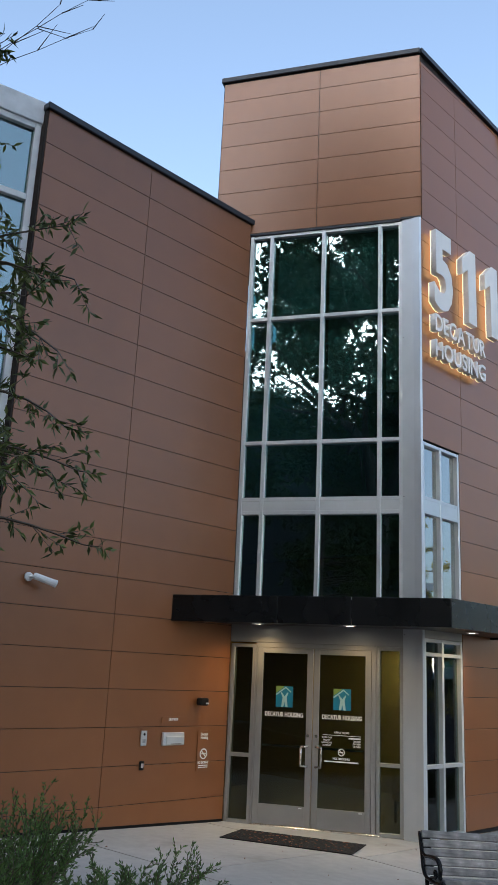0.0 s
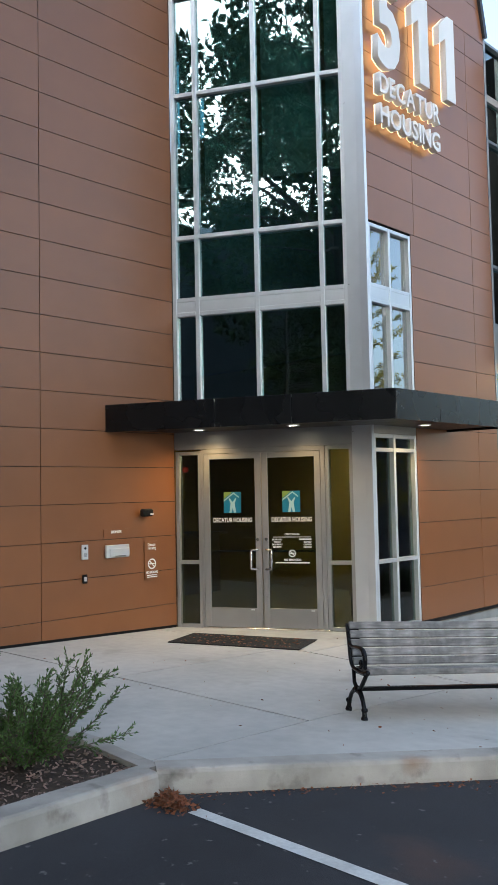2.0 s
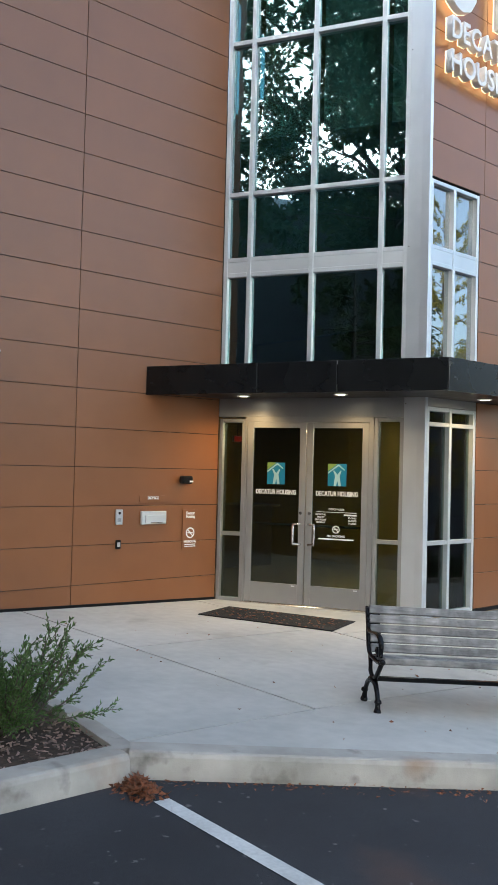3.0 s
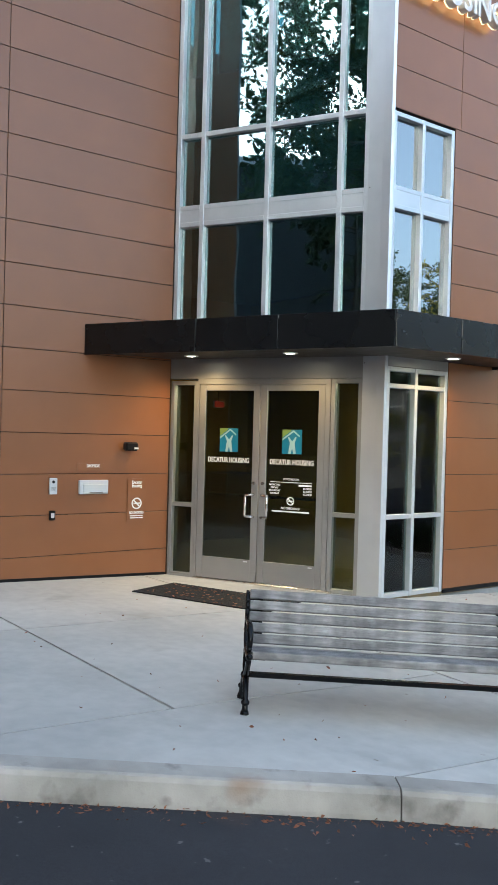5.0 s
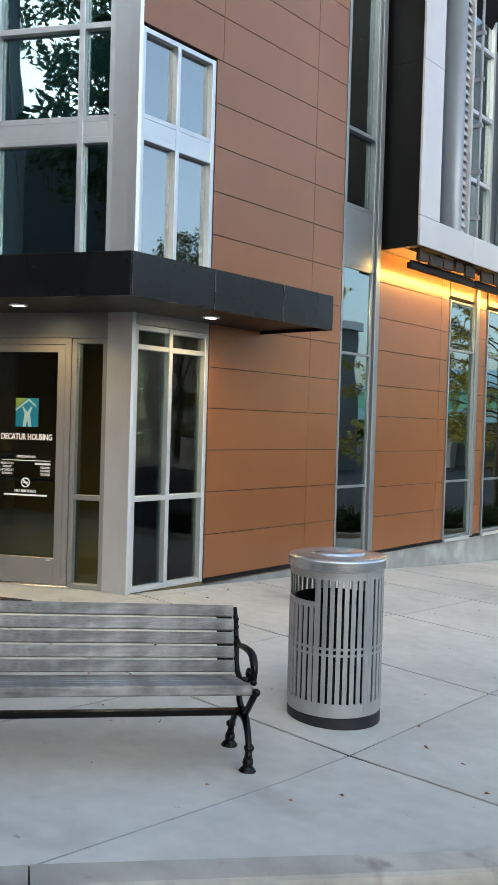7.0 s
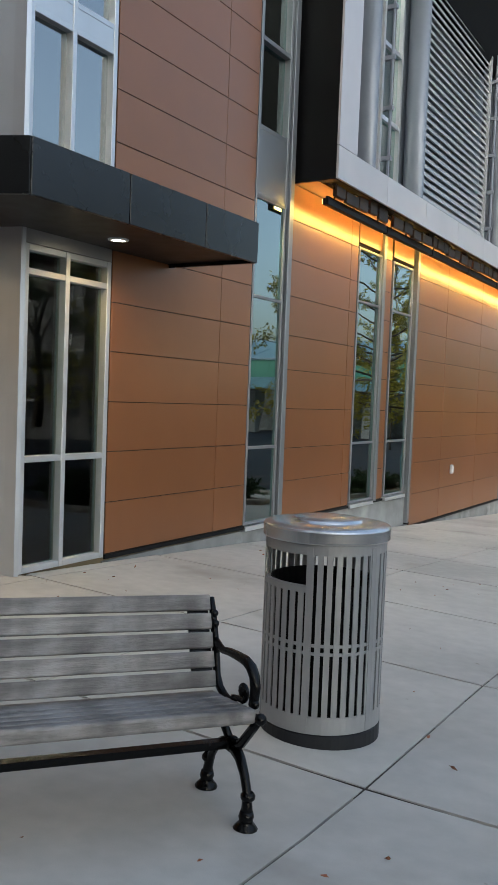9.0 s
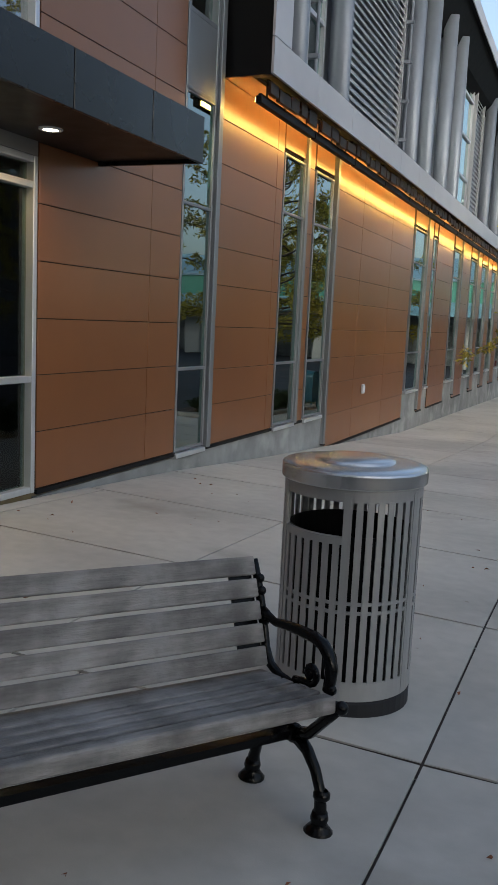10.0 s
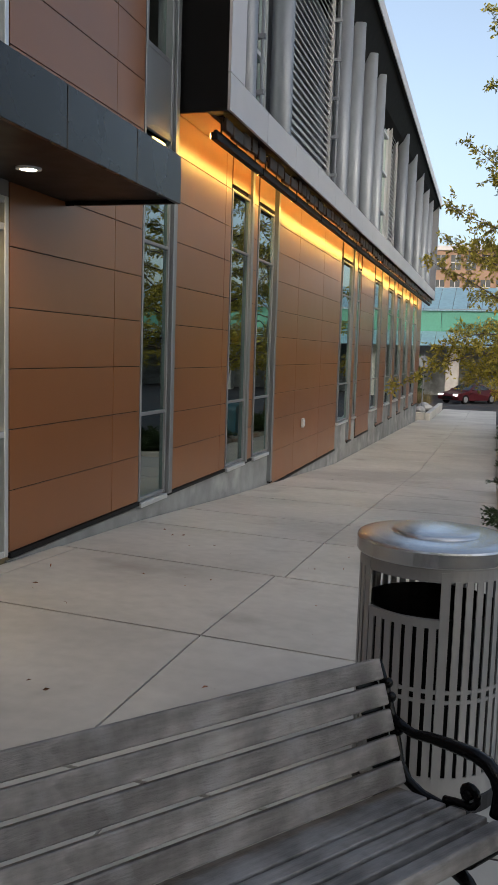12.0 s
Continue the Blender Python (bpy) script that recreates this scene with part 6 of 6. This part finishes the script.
def car():
    M_CAR = mat("maroon_car_paint", (0.055, 0.005, 0.008), 0.30, 0.1, 0.04, coat=0.3)
    M_CARGLASS = mat("dark_car_glass", (0.02, 0.022, 0.025), 0.08)
    M_HEAD = mat("lamp_head", (0.9, 0.9, 0.9), 0.3, emit=(1.0, 0.95, 0.88), emit_strength=14.0)
    c = thing("car", "maroon coupe car with lit headlights on the road", "car", m=pose(-5.05, 69.0, lot_z(-5, 69), rz=232))
    prof = [(2.25, 0.30), (2.28, 0.55), (2.15, 0.72), (1.2, 0.86), (0.95, 0.92), (0.25, 1.34), (-0.45, 1.38), (-1.35, 1.02), (-2.15, 0.98), (-2.28, 0.75), (-2.22, 0.32), (-1.75, 0.22), (1.85, 0.22)]
    bm = bmesh.new()
    L = [bm.verts.new((x, 0.90 - (0.16 if z > 1.0 else 0.0), z)) for x, z in prof]
    R = [bm.verts.new((x, -0.90 + (0.16 if z > 1.0 else 0.0), z)) for x, z in prof]
    n = len(prof)
    bm.faces.new(L)
    bm.faces.new(R[::-1])
    for i in range(n):
        bm.faces.new((L[i], R[i], R[(i + 1) % n], L[(i + 1) % n]))
    bevel(bm, 0.04, 2)
    part("body", bm, M_CAR, c, smooth=False)
    for s in (1, -1):
        bm = bmesh.new()
        q = [bm.verts.new((x, s * (0.905 - (z - 0.92) * 0.36), z)) for x, z in ((0.80, 0.94), (0.20, 1.28), (-0.42, 1.32), (-1.15, 1.02))]
        bm.faces.new(q)
        part("side_window", bm, M_CARGLASS, c)
        part("headlight", boxes((2.10, 2.27, min(s * 0.50, s * 0.84), max(s * 0.50, s * 0.84), 0.58, 0.68), b=0.01), M_HEAD, c, "lit headlight")
        part("mirror", boxes((0.62, 0.78, min(s * 0.9, s * 1.06), max(s * 0.9, s * 1.06), 0.92, 1.03), b=0.02), M_CAR, c)
        for x in (1.42, -1.40):
            bm = bmesh.new()
            tube(bm, [(x, s * 0.74, 0.33), (x, s * 0.93, 0.33)], 0.33, 24)
            w = part("wheel", bm, M_BLACK, c, "black tyre")
            bm = bmesh.new()
            tube(bm, [(x, s * 0.925, 0.33), (x, s * 0.94, 0.33)], [0.22, 0.20], 16)
            part("rim", bm, M_GREY, w, "silver rim")
    bm = bmesh.new()
    q = [bm.verts.new(v) for v in ((0.92, 0.70, 0.95), (0.30, 0.62, 1.325), (0.30, -0.62, 1.325), (0.92, -0.70, 0.95))]
    bm.faces.new(q)
    part("windscreen", bm, M_CARGLASS, c)
    part("grille", boxes((2.26, 2.30, -0.45, 0.45, 0.34, 0.52)), M_BLACK, c)


car()


def pavilion():
    M_TEALROOF = mat("green_metal_cladding", (0.10, 0.30, 0.22), 0.5, 0.2, 0.08)
    M_BLUE = mat("pale_blue_roof", (0.24, 0.38, 0.44), 0.4, 0.3, 0.15, 3.0)
    M_CREAM = mat("cream_column", (0.55, 0.52, 0.48), 0.7)
    p = thing("station_pavilion", "low pavilion with green metal cladding and pale blue roofs", "building")
    z = lot_z(0, 75)
    for x in (-12.5, -6.6, -0.5, 5.5, 11.5, 17.5, 23.5, 29.5):
        part("column", boxes((x - 0.5, x + 0.5, 74.6, 75.4, z, 2.5), b=0.04), M_CREAM, p)
    for x0, x1 in ((-14, -7.6), (-7.6, -1), (-1, 7), (7, 14), (14, 21), (21, 28), (28, 34)):
        part("cladding_panel", boxes((x0 + 0.02, x1 - 0.02, 74.2, 74.5, 3.5, 5.1)), M_TEALROOF, p)
    for k in range(44):
        x = -14.5 + k * 1.1
        for nm, ya, za, yb, zb in (("lower_roof_panel", 72.2, 2.35, 74.2, 3.45), ("upper_roof_panel", 74.0, 5.1, 79, 7.2)):
            bm = bmesh.new()
            q = [bm.verts.new(v) for v in ((x, ya, za), (x + 1.06, ya, za), (x + 1.06, yb, zb), (x, yb, zb))]
            t = [bm.verts.new(v.co + Vector((0, 0, 0.06))) for v in q]
            bm.faces.new(q)
            bm.faces.new(t)
            for i in range(4):
                bm.faces.new((q[i], q[(i + 1) % 4], t[(i + 1) % 4], t[i]))
            part(nm, bm, M_BLUE, p)
    part("beam", boxes((-14.5, 34, 74.1, 74.6, 5.1, 5.25)), M_GREY, p)
    part("back_wall", boxes((-14.5, 34, 80, 80.3, z, 7.2)), M_PLINTH, p)


pavilion()


def apartments(name, x0, x1, y, z1, base, label, floors, bays):
    M_BR = mat("tan_brick", base, 0.85, 0, 0.08, 2.0, 0.1, 0.2)
    M_WIN = mat("far_window", (0.05, 0.055, 0.06), 0.15)
    b = thing(name, label, "building")
    part("wall", boxes((x0, x1, y, y + 14, -2, z1)), M_BR, b)
    part("parapet", boxes((x0 - 0.3, x1 + 0.3, y - 0.3, y + 14.3, z1, z1 + 0.7)), M_FASCIA, b)
    h = (z1 + 1) / floors
    w = (x1 - x0) / bays
    for f in range(floors):
        for k in range(bays):
            cx, cz = x0 + (k + 0.5) * w, -1 + (f + 0.52) * h
            win = part("window", boxes((cx - w * 0.32, cx + w * 0.32, y - 0.06, y + 0.02, cz - h * 0.30, cz + h * 0.30)), M_WIN, b)
            part("frame", boxes((cx - 0.06, cx + 0.06, y - 0.12, y - 0.06, cz - h * 0.30, cz + h * 0.30), (cx - w * 0.32, cx + w * 0.32, y - 0.12, y - 0.06, cz - 0.06, cz + 0.06)), M_FASCIA, win)


apartments("apartment_building", -18, 0, 140, 17.6, (0.30, 0.19, 0.13), "tan brick apartment building beyond the road", 5, 8)
# invented block out of view; its dark walls tone down the side window reflections
apartments("office_building", 24, 60, 46, 9, (0.16, 0.15, 0.14), "unseen low grey block added for the side window reflections", 3, 9)
# added out of view: a dark mass that keeps low reflections dark
apartments("brick_building", -45, 45, -58, 22, (0.045, 0.042, 0.040), "unseen dark building added to block horizon glow in the glass", 7, 14)


def mailbox(x, y):
    """A street collection box with a rounded top on four short legs."""
    M_POST = mat("teal_blue_enamel", (0.010, 0.085, 0.125), 0.35, 0.1, 0.06)
    z = walk_z(-3, y)
    o = thing("mailbox", "teal-blue street collection box with a rounded top", "mailbox", m=pose(x, y, z, rz=8))
    bm = bmesh.new()
    prof = [(-0.26, 0.14), (0.26, 0.14), (0.26, 0.82)] + [(0.26 * math.cos(a), 0.82 + 0.24 * math.sin(a)) for a in (math.pi * k / 10 for k in range(1, 10))] + [(-0.26, 0.82)]
    ra = [bm.verts.new((-0.25, u, h)) for u, h in prof]
    rb = [bm.verts.new((0.25, u, h)) for u, h in prof]
    bm.faces.new(ra[::-1])
    bm.faces.new(rb)
    for i in range(len(prof)):
        bm.faces.new((ra[i], ra[(i + 1) % len(prof)], rb[(i + 1) % len(prof)], rb[i]))
    part("body", bm, M_POST, o)
    part("chute_door", boxes((-0.20, 0.20, -0.285, -0.262, 0.74, 0.86), b=0.006), M_POST, o)
    for lx in (-0.22, 0.22):
        for ly in (-0.23, 0.23):
            part("leg", boxes((lx - 0.025, lx + 0.025, ly - 0.025, ly + 0.025, -0.05, 0.14)), M_POST, o)


mailbox(-2.52, 30.9)


def street_lamp(x, y):
    z = lot_z(x, y)
    l = thing("street_lamp", "dark post-top street lamp with a lit globe", "street lamp", m=Matrix.Translation((x, y, z)), group="street lamps")
    bm = bmesh.new()
    lathe(bm, [(0, 0), (0.16, 0), (0.15, 0.25), (0.08, 0.5), (0.06, 1.0), (0.05, 3.2), (0.09, 3.25), (0.09, 3.35), (0, 3.35)], 14)
    part("pole", bm, M_DARK, l, smooth=False)
    bm = bmesh.new()
    lathe(bm, [(0.0, 3.35), (0.14, 3.40), (0.19, 3.6), (0.16, 3.85), (0.0, 3.95)], 16)
    part("globe", bm, M_LIGHT, l, "warm lit globe", smooth=True)
    bm = bmesh.new()
    lathe(bm, [(0.17, 3.84), (0.10, 3.98), (0.03, 4.05), (0.0, 4.2)], 14)
    part("cap", bm, M_DARK, l)
    return l


street_lamp(1.6, 24.5)
street_lamp(3.0, 46)
far = bmesh.new()
rr = random.Random(90)
for k in range(60):
    a = k * 6.283 / 60
    cx, cy = 190 * math.cos(a) , 190 * math.sin(a)
    if cy > 100 and abs(cx) < 70:
        continue
    for _ in range(160):
        p = Vector((cx + rr.gauss(0, 7), cy + rr.gauss(0, 7), abs(rr.gauss(0, 4.0))))
        leaf_faces(far, p, rand_dir(rr), 4.0, 2.6, rr)
solid("far_woods", far, M_LEAF_DARK, "distant line of dark trees", "trees", kind="stuff")

build_paving()
